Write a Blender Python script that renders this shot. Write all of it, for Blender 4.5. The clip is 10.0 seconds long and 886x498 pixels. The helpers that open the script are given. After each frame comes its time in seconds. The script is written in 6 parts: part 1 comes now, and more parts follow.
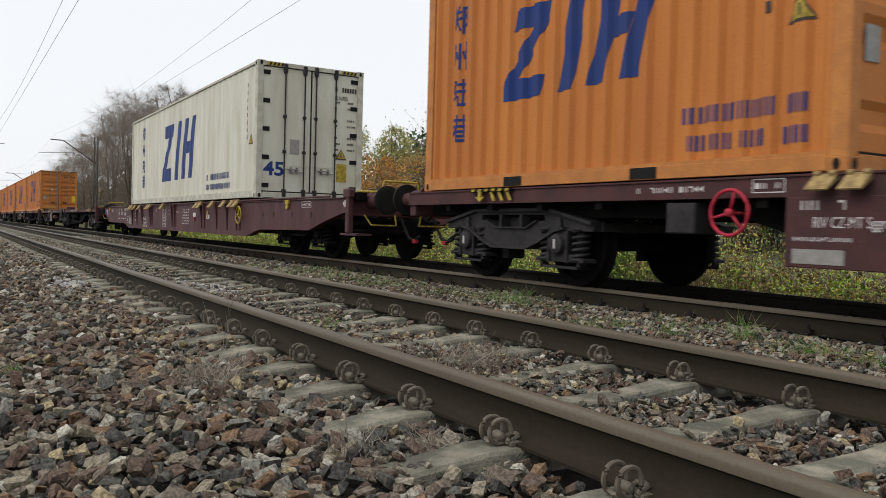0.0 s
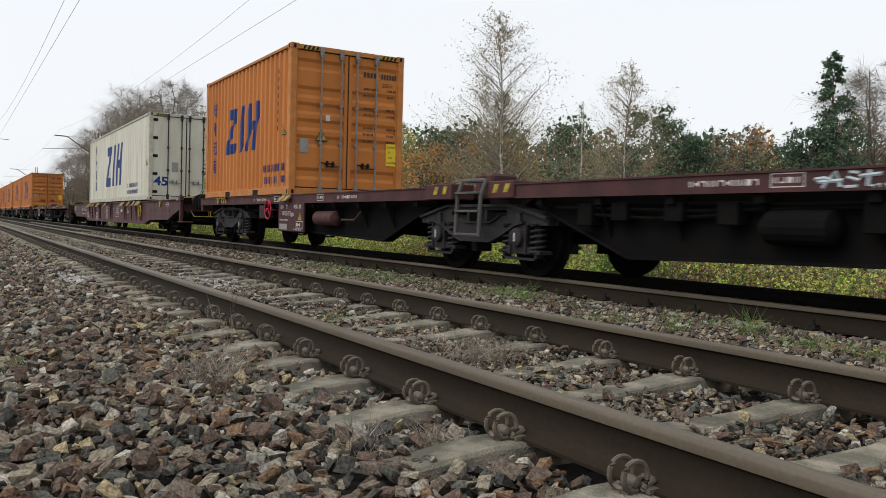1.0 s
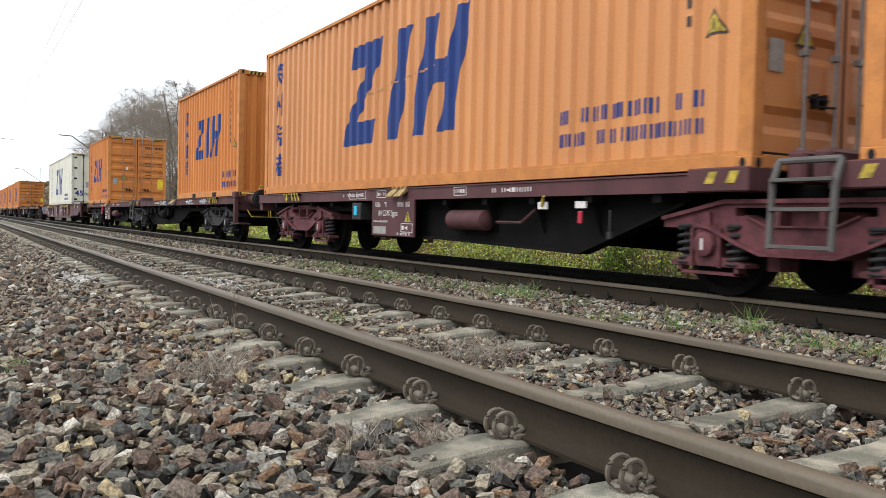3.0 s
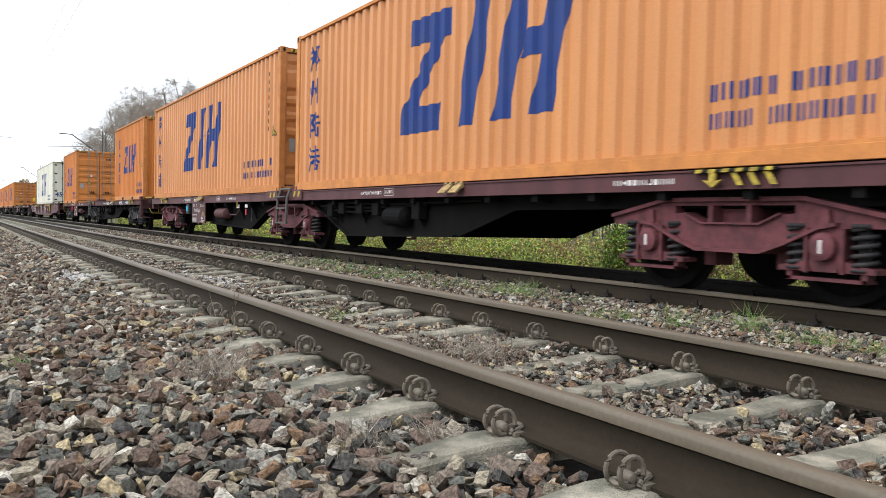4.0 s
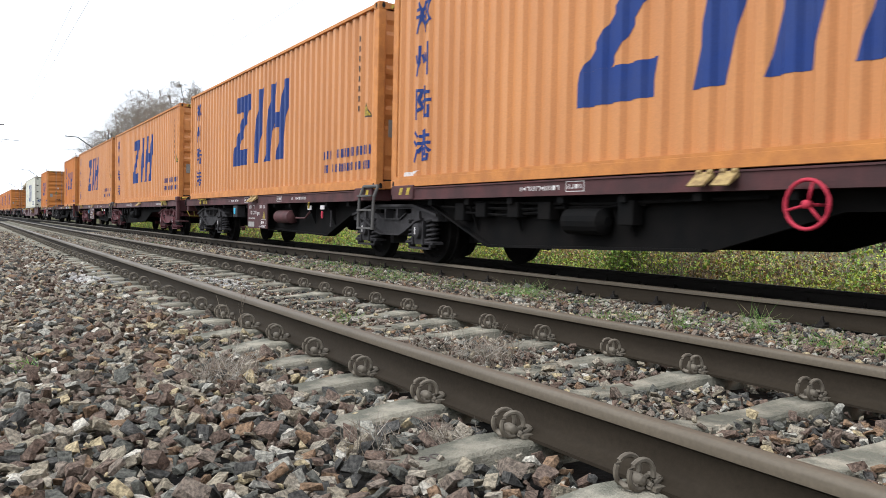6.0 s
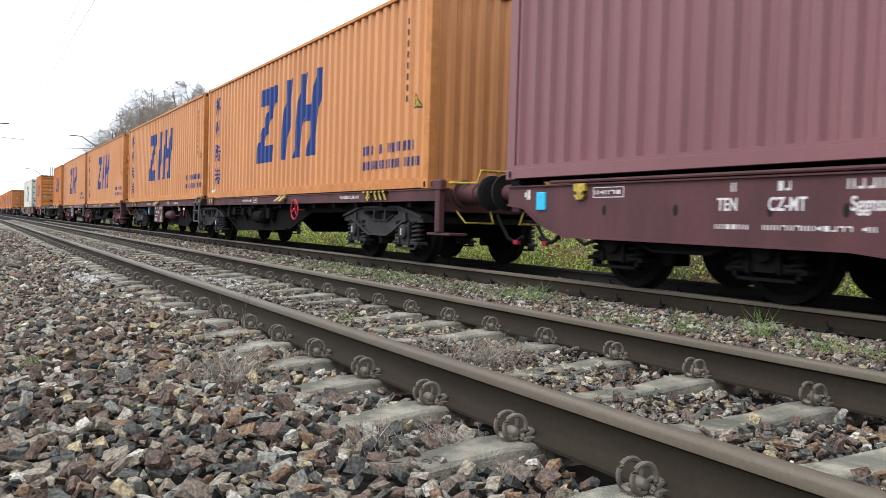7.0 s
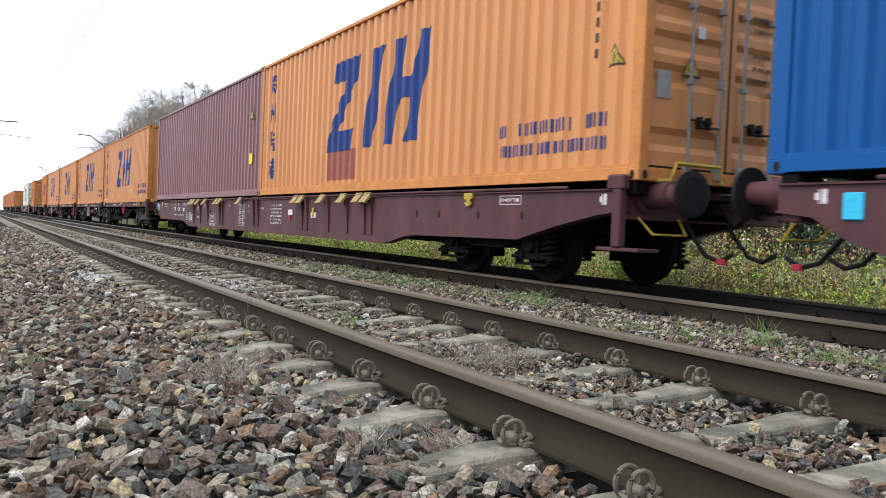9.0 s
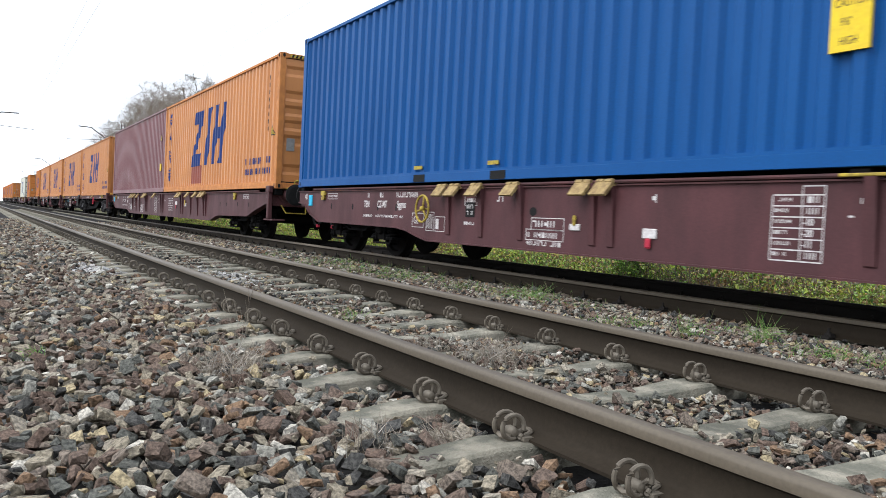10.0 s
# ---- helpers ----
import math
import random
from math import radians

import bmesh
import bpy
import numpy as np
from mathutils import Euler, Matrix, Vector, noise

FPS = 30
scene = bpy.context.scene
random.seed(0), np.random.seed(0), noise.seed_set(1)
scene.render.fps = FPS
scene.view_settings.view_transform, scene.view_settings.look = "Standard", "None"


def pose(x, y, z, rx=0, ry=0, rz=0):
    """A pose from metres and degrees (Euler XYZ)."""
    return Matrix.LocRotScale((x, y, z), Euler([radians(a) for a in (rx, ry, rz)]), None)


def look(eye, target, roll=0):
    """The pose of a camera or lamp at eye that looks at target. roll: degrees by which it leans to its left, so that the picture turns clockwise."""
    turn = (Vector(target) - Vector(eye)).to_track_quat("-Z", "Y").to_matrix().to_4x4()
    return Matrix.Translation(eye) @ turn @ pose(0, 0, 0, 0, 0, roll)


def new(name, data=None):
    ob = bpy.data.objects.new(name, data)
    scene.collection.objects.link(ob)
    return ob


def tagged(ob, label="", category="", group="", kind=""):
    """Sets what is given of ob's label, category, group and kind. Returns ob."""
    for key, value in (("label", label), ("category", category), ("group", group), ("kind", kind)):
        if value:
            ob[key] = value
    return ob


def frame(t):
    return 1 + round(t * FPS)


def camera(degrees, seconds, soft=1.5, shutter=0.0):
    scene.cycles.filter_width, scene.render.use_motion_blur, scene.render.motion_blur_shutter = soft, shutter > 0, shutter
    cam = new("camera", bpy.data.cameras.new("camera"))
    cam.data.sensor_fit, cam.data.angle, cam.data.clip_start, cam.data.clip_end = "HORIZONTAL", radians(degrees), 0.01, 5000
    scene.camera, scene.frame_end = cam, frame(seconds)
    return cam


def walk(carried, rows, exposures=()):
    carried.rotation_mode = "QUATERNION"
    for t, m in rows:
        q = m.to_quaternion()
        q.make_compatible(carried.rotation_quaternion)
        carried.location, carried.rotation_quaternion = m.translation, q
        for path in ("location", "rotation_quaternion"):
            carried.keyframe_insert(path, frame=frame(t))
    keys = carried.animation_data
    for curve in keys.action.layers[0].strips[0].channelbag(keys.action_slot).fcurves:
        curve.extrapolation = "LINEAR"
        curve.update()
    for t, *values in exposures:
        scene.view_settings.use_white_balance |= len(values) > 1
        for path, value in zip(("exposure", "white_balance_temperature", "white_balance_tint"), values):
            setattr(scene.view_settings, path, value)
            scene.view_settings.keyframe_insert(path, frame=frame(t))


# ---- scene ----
cam = camera(57.0, 10.0, 0.8, 0.1)
PATH = [
    (0, (-1.703, -1.628, 0.728), (-0.669, 0.083, 0.676), 1.5),
    (0.5, (-1.708, -1.624, 0.726), (-0.677, 0.089, 0.667), 1.6),
    (1, (-1.703, -1.618, 0.72), (-0.676, 0.097, 0.658), 1.5),
    (1.5, (-1.704, -1.62, 0.723), (-0.68, 0.096, 0.66), 1.6),
    (2, (-1.702, -1.626, 0.726), (-0.68, 0.092, 0.662), 1.5),
    (2.5, (-1.695, -1.63, 0.725), (-0.676, 0.089, 0.661), 1.4),
    (4, (-1.694, -1.642, 0.725), (-0.676, 0.078, 0.654), 1.3),
    (4.5, (-1.695, -1.643, 0.728), (-0.679, 0.079, 0.657), 1.2),
    (5, (-1.698, -1.638, 0.725), (-0.687, 0.086, 0.656), 1.2),
    (5.5, (-1.7, -1.635, 0.725), (-0.691, 0.091, 0.657), 1.1),
    (7, (-1.705, -1.632, 0.727), (-0.703, 0.098, 0.664), 1.6),
    (7.5, (-1.704, -1.631, 0.726), (-0.706, 0.101, 0.666), 1.7),
    (8, (-1.697, -1.637, 0.728), (-0.703, 0.097, 0.669), 1.6),
    (8.5, (-1.702, -1.631, 0.731), (-0.711, 0.105, 0.673), 2.0),
    (9, (-1.695, -1.644, 0.73), (-0.705, 0.093, 0.676), 2.4),
    (9.5, (-1.696, -1.656, 0.732), (-0.706, 0.081, 0.673), 2.8),
    (10, (-1.702, -1.65, 0.731), (-0.712, 0.087, 0.663), 2.8),
]
walk(cam, [(t, look(eye, target, roll)) for t, eye, target, roll in PATH],
     [(0.0, -1.15, 6500, 10), (0.5, -0.95, 6500, 10), (1.0, -1.15, 6500, 10), (1.5, -1.2, 6450, 10), (2.0, -0.9, 6400, 10), (2.5, -0.6, 6350, 10),
      (4.0, -0.27, 6200, 10), (5.5, -0.32, 6150, 10), (7.0, -0.32, 6000, 10), (10.0, -0.35, 6000, 10)])

# ---- light ----
world = bpy.data.worlds.new("overcast_sky")
scene.world = world
world.use_nodes = True
wn, wl = world.node_tree.nodes, world.node_tree.links
sky = wn.new("ShaderNodeTexSky")
sky.sky_type, sky.sun_disc = "NISHITA", False
sky.sun_elevation, sky.sun_rotation = radians(50.7), radians(276)
sky.air_density, sky.dust_density = 1.0, 4.0
veil = wn.new("ShaderNodeMix")
veil.data_type = "RGBA"
veil.inputs["Factor"].default_value = 0.86
veil.inputs["B"].default_value = (10.6, 10.9, 11.2, 1)
wl.new(sky.outputs["Color"], veil.inputs["A"])
wl.new(veil.outputs["Result"], wn["Background"].inputs["Color"])
wn["Background"].inputs["Strength"].default_value = 0.215

sun = new("sun", bpy.data.lights.new("sun", "SUN"))
sun.data.energy, sun.data.angle, sun.data.color = 3.6, radians(55), (1.0, 0.98, 0.95)
sun.matrix_world = look((-31.0, 3.0, 38.0), (0, 0, 0))

# ---- materials ----


def nodes_of(name):
    m = bpy.data.materials.new(name)
    m.use_nodes = True
    return m, m.node_tree.nodes, m.node_tree.links, m.node_tree.nodes["Principled BSDF"]


def ramp_of(n, stops):
    r = n.new("ShaderNodeValToRGB")
    e = r.color_ramp.elements
    while len(e) < len(stops):
        e.new(0.5)
    for el, (p, c) in zip(e, stops):
        el.position, el.color = p, (*c, 1)
    return r


def mix_of(n, l, kind, fac, a, b):
    m = n.new("ShaderNodeMix")
    m.data_type, m.blend_type = "RGBA", kind
    for key, v in (("Factor", fac), ("A", a), ("B", b)):
        if isinstance(v, (int, float)):
            m.inputs[key].default_value = v
        elif isinstance(v, tuple):
            m.inputs[key].default_value = (*v, 1)
        else:
            l.new(v, m.inputs[key])
    return m.outputs["Result"]


def noise_of(n, l, scale, detail=4, stretch=None, rough=0.6):
    tc = n.new("ShaderNodeTexCoord")
    mp = n.new("ShaderNodeMapping")
    mp.inputs["Scale"].default_value = stretch or (1, 1, 1)
    l.new(tc.outputs["Object"], mp.inputs["Vector"])
    t = n.new("ShaderNodeTexNoise")
    t.inputs["Scale"].default_value, t.inputs["Detail"].default_value, t.inputs["Roughness"].default_value = scale, detail, rough
    l.new(mp.outputs["Vector"], t.inputs["Vector"])
    return t.outputs["Fac"]


def bump_of(n, l, bsdf, height, strength, distance):
    b = n.new("ShaderNodeBump")
    b.inputs["Strength"].default_value, b.inputs["Distance"].default_value = strength, distance
    l.new(height, b.inputs["Height"])
    l.new(b.outputs["Normal"], bsdf.inputs["Normal"])


def surface(name, col, dirt, amount=0.35, rough=0.6, metal=0.0, spec=0.14, scale=6.0, stretch=None, bump=0.15, grain=60.0, spread=0.12, vary=0.0):
    """Base colour with stains of a second colour, fine grain, uneven gloss and relief."""
    m, n, l, b = nodes_of(name)
    big = noise_of(n, l, scale, 6, stretch)
    fine = noise_of(n, l, grain, 3)
    r1 = ramp_of(n, ((0.5 - spread, (0, 0, 0)), (0.5 + spread, (1, 1, 1))))
    l.new(big, r1.inputs["Fac"])
    sc = n.new("ShaderNodeMath")
    sc.operation = "MULTIPLY"
    sc.inputs[1].default_value = amount
    l.new(r1.outputs["Color"], sc.inputs[0])
    c = mix_of(n, l, "MIX", sc.outputs[0], col, dirt)
    r2 = ramp_of(n, ((0.25, (0.72, 0.72, 0.72)), (0.75, (1.18, 1.18, 1.18))))
    l.new(fine, r2.inputs["Fac"])
    c = mix_of(n, l, "MULTIPLY", 0.6, c, r2.outputs["Color"])
    if vary:
        info = n.new("ShaderNodeObjectInfo")
        r3 = ramp_of(n, ((0.0, (1 - vary,) * 3), (1.0, (1 + vary,) * 3)))
        l.new(info.outputs["Random"], r3.inputs["Fac"])
        c = mix_of(n, l, "MULTIPLY", 1.0, c, r3.outputs["Color"])
    l.new(c, b.inputs["Base Color"])
    rr = n.new("ShaderNodeMapRange")
    rr.inputs["To Min"].default_value, rr.inputs["To Max"].default_value = max(rough - 0.12, 0.05), min(rough + 0.15, 1)
    l.new(big, rr.inputs["Value"])
    l.new(rr.outputs["Result"], b.inputs["Roughness"])
    b.inputs["Metallic"].default_value = metal
    b.inputs["Specular IOR Level"].default_value = spec
    if bump:
        bump_of(n, l, b, fine, bump, 0.01)
    return m


def islands(name, stops, rough=0.85, grain=40.0, dark=0.6, bump=0.4, span=0.2):
    """Each loose piece takes its own colour from the stops."""
    m, n, l, b = nodes_of(name)
    g = n.new("ShaderNodeNewGeometry")
    info = n.new("ShaderNodeObjectInfo")
    add = n.new("ShaderNodeMath")
    add.operation = "ADD"
    l.new(g.outputs["Random Per Island"], add.inputs[0])
    l.new(info.outputs["Random"], add.inputs[1])
    fr = n.new("ShaderNodeMath")
    fr.operation = "FRACT"
    l.new(add.outputs[0], fr.inputs[0])
    r = ramp_of(n, stops)
    r.color_ramp.interpolation = "CONSTANT"
    l.new(fr.outputs[0], r.inputs["Fac"])
    fine = noise_of(n, l, grain, 5)
    r2 = ramp_of(n, ((0.5 - span, (dark, dark, dark)), (0.5 + span, (1.3, 1.27, 1.22))))
    l.new(fine, r2.inputs["Fac"])
    c = mix_of(n, l, "MULTIPLY", 0.9, r.outputs["Color"], r2.outputs["Color"])
    l.new(c, b.inputs["Base Color"])
    b.inputs["Roughness"].default_value = rough
    b.inputs["Specular IOR Level"].default_value = 0.08
    if bump:
        bump_of(n, l, b, fine, bump, 0.012)
    return m


def leafy(name, stops, rough=0.6):
    m = islands(name, stops, rough, 3.0, 0.7, 0)
    m.node_tree.nodes["Principled BSDF"].inputs["Specular IOR Level"].default_value = 0.25
    return m


M = {}
M["orange"] = surface("orange_paint", (0.51, 0.212, 0.064), (0.38, 0.150, 0.050), 0.45, 0.48, spec=0.4, scale=1.2, stretch=(1, 1, 0.25), bump=0.05, vary=0.07)
M["orange_frame"] = surface("orange_frame_paint", (0.49, 0.195, 0.052), (0.23, 0.085, 0.038), 0.4, 0.6, spec=0.2, scale=5, bump=0.08, vary=0.07)
M["orange_deep"] = surface("weathered_deep_orange_paint", (0.50, 0.178, 0.040), (0.33, 0.105, 0.03), 0.45, 0.6, spec=0.2, scale=1.2, stretch=(1, 1, 0.25), bump=0.05, vary=0.05)
M["navy"] = surface("navy_paint", (0.012, 0.035, 0.16), (0.04, 0.055, 0.14), 0.4, 0.6, spec=0.2, scale=2, bump=0.05)
M["white"] = surface("cream_paint", (0.60, 0.59, 0.50), (0.42, 0.37, 0.27), 0.55, 0.5, scale=2.2, stretch=(1, 1, 0.2), bump=0.04)
M["white_frame"] = surface("cream_frame_paint", (0.52, 0.51, 0.43), (0.25, 0.2, 0.15), 0.5, 0.55, scale=5, bump=0.06)
M["maroon"] = surface("maroon_container_paint", (0.172, 0.064, 0.067), (0.125, 0.049, 0.052), 0.4, 0.45, spec=0.45, scale=1.4, stretch=(1, 1, 0.3), bump=0.05)
M["blue"] = surface("blue_paint", (0.001, 0.066, 0.232), (0.001, 0.048, 0.180), 0.4, 0.5, spec=0.22, scale=1.4, stretch=(1, 1, 0.3), bump=0.04)
M["wagon"] = surface("maroon_wagon_paint", (0.088, 0.036, 0.038), (0.05, 0.025, 0.026), 0.6, 0.55, scale=2.2, stretch=(1, 1, 0.4), bump=0.08)
M["wagon_old"] = surface("dull_brown_wagon_paint", (0.085, 0.034, 0.034), (0.04, 0.025, 0.025), 0.7, 0.65, scale=2.5, bump=0.1)
# black steel, darkened further: its colour carries the shade beneath the wagons
M["black"] = surface("shaded_black_steel", (0.006, 0.006, 0.006), (0.013, 0.011, 0.010), 0.5, 0.85, spec=0.05, scale=3, bump=0.15)
M["bogie"] = surface("dusty_grey_bogie_steel", (0.034, 0.031, 0.032), (0.013, 0.012, 0.012), 0.6, 0.75, spec=0.2, scale=7, bump=0.15)
M["bogie_red"] = surface("faded_red_bogie_paint", (0.125, 0.042, 0.047), (0.04, 0.021, 0.022), 0.6, 0.65, scale=7, bump=0.15)
M["steel"] = surface("galvanised_steel", (0.24, 0.23, 0.22), (0.12, 0.1, 0.09), 0.5, 0.5, 0.35, scale=20, bump=0.05)
M["rubber"] = surface("black_rubber_and_hole_shade", (0.010, 0.010, 0.010), (0.02, 0.019, 0.018), 0.4, 0.8, spec=0.15, scale=12, bump=0.1)
M["yellow"] = surface("yellow_paint", (0.46, 0.34, 0.045), (0.15, 0.11, 0.04), 0.75, 0.6, scale=18, bump=0.1)
M["sticker"] = surface("bright_yellow_sticker", (0.74, 0.53, 0.03), (0.6, 0.42, 0.05), 0.4, 0.5, scale=15, bump=0.0)
M["tan"] = surface("worn_yellow_flap_paint", (0.36, 0.26, 0.11), (0.13, 0.08, 0.045), 0.7, 0.7, scale=16, bump=0.15)
M["red"] = surface("red_wheel_paint", (0.42, 0.03, 0.055), (0.25, 0.03, 0.04), 0.4, 0.5, scale=12, bump=0.05)
M["patch"] = surface("reddish_repaint", (0.27, 0.085, 0.06), (0.22, 0.075, 0.06), 0.5, 0.6, spec=0.2, scale=6, bump=0.03)
M["scuff"] = surface("scraped_bare_paint", (0.40, 0.22, 0.12), (0.2, 0.1, 0.06), 0.6, 0.7, spec=0.2, scale=30, bump=0.2)
M["letter"] = surface("white_lettering", (0.62, 0.6, 0.58), (0.35, 0.28, 0.27), 0.5, 0.7, scale=25, bump=0.0)
M["dark_letter"] = surface("dark_lettering", (0.05, 0.04, 0.04), (0.12, 0.09, 0.06), 0.4, 0.7, scale=25, bump=0.0)
M["cyan"] = surface("light_blue_label", (0.05, 0.42, 0.62), (0.04, 0.25, 0.4), 0.4, 0.6, scale=20, bump=0.0)
M["plate"] = surface("grey_data_plate", (0.30, 0.29, 0.27), (0.2, 0.19, 0.17), 0.5, 0.5, 0.2, scale=14, bump=0.05)
M["concrete"] = surface("weathered_concrete", (0.262, 0.238, 0.186), (0.095, 0.094, 0.074), 0.85, 0.9, scale=6, bump=0.9, grain=110, spread=0.09, vary=0.2)
M["rail"] = surface("brown_rail_steel", (0.029, 0.0225, 0.0155), (0.017, 0.0132, 0.0092), 0.6, 0.75, 0.0, spec=0.07, scale=4, stretch=(1, 0.15, 1), bump=0.1)
# rail steel with the train's shadow put into its colour
M["rail_far"] = surface("train_shaded_rail_steel", (0.024, 0.021, 0.019), (0.014, 0.0125, 0.0115), 0.6, 0.75, spec=0.08, scale=4, stretch=(1, 0.15, 1), bump=0.1)
M["rail_top"] = surface("worn_rail_head", (0.108, 0.088, 0.063), (0.066, 0.052, 0.036), 0.6, 0.5, 0.0, spec=0.2, scale=3, stretch=(6, 0.2, 1), bump=0.04)
M["clip"] = surface("rusty_spring_steel", (0.16, 0.138, 0.108), (0.06, 0.047, 0.035), 0.6, 0.6, 0.15, scale=30, bump=0.1, vary=0.1)
# wheel steel near black, with the under-train shade included in the colour
M["wheel"] = surface("shaded_wheel_steel", (0.006, 0.0056, 0.0053), (0.013, 0.010, 0.009), 0.5, 0.85, 0.0, spec=0.05, scale=6, bump=0.1)
M["mast"] = surface("grey_mast_steel", (0.10, 0.095, 0.09), (0.06, 0.055, 0.05), 0.5, 0.7, scale=3, bump=0.1)
# near-black earth: the shade in gaps between stones is in its colour
M["ground"] = surface("shaded_gravelly_earth", (0.008, 0.007, 0.006), (0.016, 0.014, 0.012), 0.6, 0.95, scale=3, bump=0.6, grain=45, spread=0.2)
M["verge"] = surface("weedy_soil", (0.075, 0.085, 0.035), (0.09, 0.07, 0.045), 0.8, 0.95, scale=1.2, bump=0.5, grain=30, spread=0.15)
STONES = ((0, (0.175, 0.143, 0.117)), (0.12, (0.250, 0.218, 0.165)), (0.24, (0.070, 0.068, 0.064)), (0.34, (0.140, 0.104, 0.084)), (0.46, (0.300, 0.265, 0.212)), (0.57, (0.110, 0.110, 0.097)),
          (0.68, (0.135, 0.097, 0.077)), (0.80, (0.205, 0.135, 0.087)), (0.86, (0.37, 0.305, 0.19)), (0.90, (0.28, 0.27, 0.235)), (0.965, (0.48, 0.45, 0.39)))
M["stone"] = islands("crushed_stone", STONES, 0.85, 80.0, 0.42, 1.0, 0.13)
M["stone_limed"] = islands("lime_dusted_stone", tuple((q, tuple(0.4 * c + 0.30 for c in rgb)) for q, rgb in STONES), 0.9, 80.0, 0.55, 0.8, 0.13)
M["bark"] = surface("grey_brown_bark", (0.13, 0.105, 0.085), (0.07, 0.055, 0.045), 0.6, 0.9, scale=8, stretch=(1, 1, 0.2), bump=0.4)
M["birch"] = surface("white_birch_bark", (0.55, 0.53, 0.49), (0.1, 0.09, 0.08), 0.6, 0.8, scale=5, stretch=(1, 1, 3), bump=0.2, spread=0.06)
M["twig"] = islands("bare_twigs", ((0, (0.13, 0.105, 0.09)), (0.3, (0.17, 0.14, 0.12)), (0.6, (0.10, 0.085, 0.075)), (0.8, (0.19, 0.15, 0.11))), 0.9, 5, 0.8, 0)
M["leaf_birch"] = leafy("sparse_autumn_leaves", ((0, (0.30, 0.28, 0.15)), (0.25, (0.38, 0.32, 0.17)), (0.5, (0.26, 0.27, 0.16)), (0.75, (0.38, 0.27, 0.15))))
M["twig_pale"] = islands("pale_bare_twigs", ((0, (0.20, 0.175, 0.15)), (0.3, (0.25, 0.22, 0.19)), (0.6, (0.16, 0.14, 0.12)), (0.8, (0.27, 0.22, 0.175))), 0.9, 5, 0.8, 0)
M["spray"] = surface("pale_spray_paint", (0.46, 0.53, 0.56), (0.3, 0.33, 0.35), 0.5, 0.6, scale=20, bump=0.0)
M["leaf_orange"] = leafy("rust_orange_leaves", ((0, (0.50, 0.23, 0.05)), (0.3, (0.36, 0.18, 0.06)), (0.6, (0.54, 0.31, 0.07)), (0.8, (0.28, 0.17, 0.08))))
M["leaf_pine"] = leafy("pine_needles", ((0, (0.065, 0.115, 0.07)), (0.3, (0.09, 0.15, 0.085)), (0.6, (0.055, 0.09, 0.062)), (0.85, (0.12, 0.17, 0.10))))
M["leaf_brown"] = leafy("brownish_autumn_leaves", ((0, (0.24, 0.18, 0.13)), (0.3, (0.29, 0.225, 0.14)), (0.6, (0.20, 0.165, 0.125)), (0.8, (0.26, 0.24, 0.14))))
M["leaf_yellow"] = leafy("yellow_green_leaves", ((0, (0.44, 0.41, 0.13)), (0.25, (0.32, 0.37, 0.13)), (0.5, (0.50, 0.43, 0.14)), (0.75, (0.28, 0.29, 0.14))))
M["leaf_shrub"] = leafy("roadside_shrub_leaves", ((0, (0.360, 0.456, 0.057)), (0.25, (0.396, 0.444, 0.092)), (0.45, (0.204, 0.276, 0.081)), (0.65, (0.528, 0.444, 0.092)), (0.75, (0.288, 0.216, 0.115)), (0.9, (0.288, 0.360, 0.092))))
M["leaf_green"] = leafy("green_bramble_leaves", ((0, (0.156, 0.288, 0.057)), (0.3, (0.240, 0.396, 0.069)), (0.6, (0.108, 0.192, 0.046)), (0.85, (0.336, 0.456, 0.081))))
M["leaf_dull"] = leafy("withered_brown_leaves", ((0, (0.30, 0.19, 0.07)), (0.3, (0.30, 0.19, 0.08)), (0.55, (0.18, 0.13, 0.09)), (0.8, (0.34, 0.26, 0.10))))
M["grass"] = leafy("green_grass", ((0, (0.10, 0.23, 0.04)), (0.3, (0.14, 0.28, 0.05)), (0.6, (0.18, 0.22, 0.08)), (0.85, (0.25, 0.22, 0.12))))
M["dry"] = leafy("dead_grass", ((0, (0.2, 0.17, 0.14)), (0.3, (0.27, 0.235, 0.19)), (0.6, (0.16, 0.13, 0.10)), (0.85, (0.32, 0.29, 0.25))), 0.9)


# ---- geometry helpers ----
def link(name, me, material, parent=None, label=""):
    if material is not None and not me.materials:
        me.materials.append(material)
    ob = new(name, me)
    ob.parent = parent
    if label:
        tagged(ob, label)
    return ob


def mesh_from(name, bm, smooth=False):
    bmesh.ops.recalc_face_normals(bm, faces=bm.faces)
    me = bpy.data.meshes.new(name)
    bm.to_mesh(me)
    bm.free()
    if smooth:
        me.polygons.foreach_set("use_smooth", [True] * len(me.polygons))
    return me


def part(name, bm, material, parent, label="", smooth=False):
    return link(name, mesh_from(name, bm, smooth), material, parent, label)


CACHE = {}


def shared(key, maker, name, material, parent, label="", smooth=False):
    if key not in CACHE:
        CACHE[key] = mesh_from(name, maker(), smooth)
    return link(name, CACHE[key], material, parent, label)


def block(bm, x0, x1, y0, y1, z0, z1, bevel=0.0):
    vs = [bm.verts.new((x, y, z)) for x in (x0, x1) for y in (y0, y1) for z in (z0, z1)]
    fs = [bm.faces.new([vs[i] for i in q]) for q in ((0, 1, 3, 2), (4, 6, 7, 5), (0, 4, 5, 1), (2, 3, 7, 6), (0, 2, 6, 4), (1, 5, 7, 3))]
    if bevel:
        es = list({e for f in fs for e in f.edges})
        bmesh.ops.bevel(bm, geom=es, offset=bevel, segments=1, affect="EDGES")


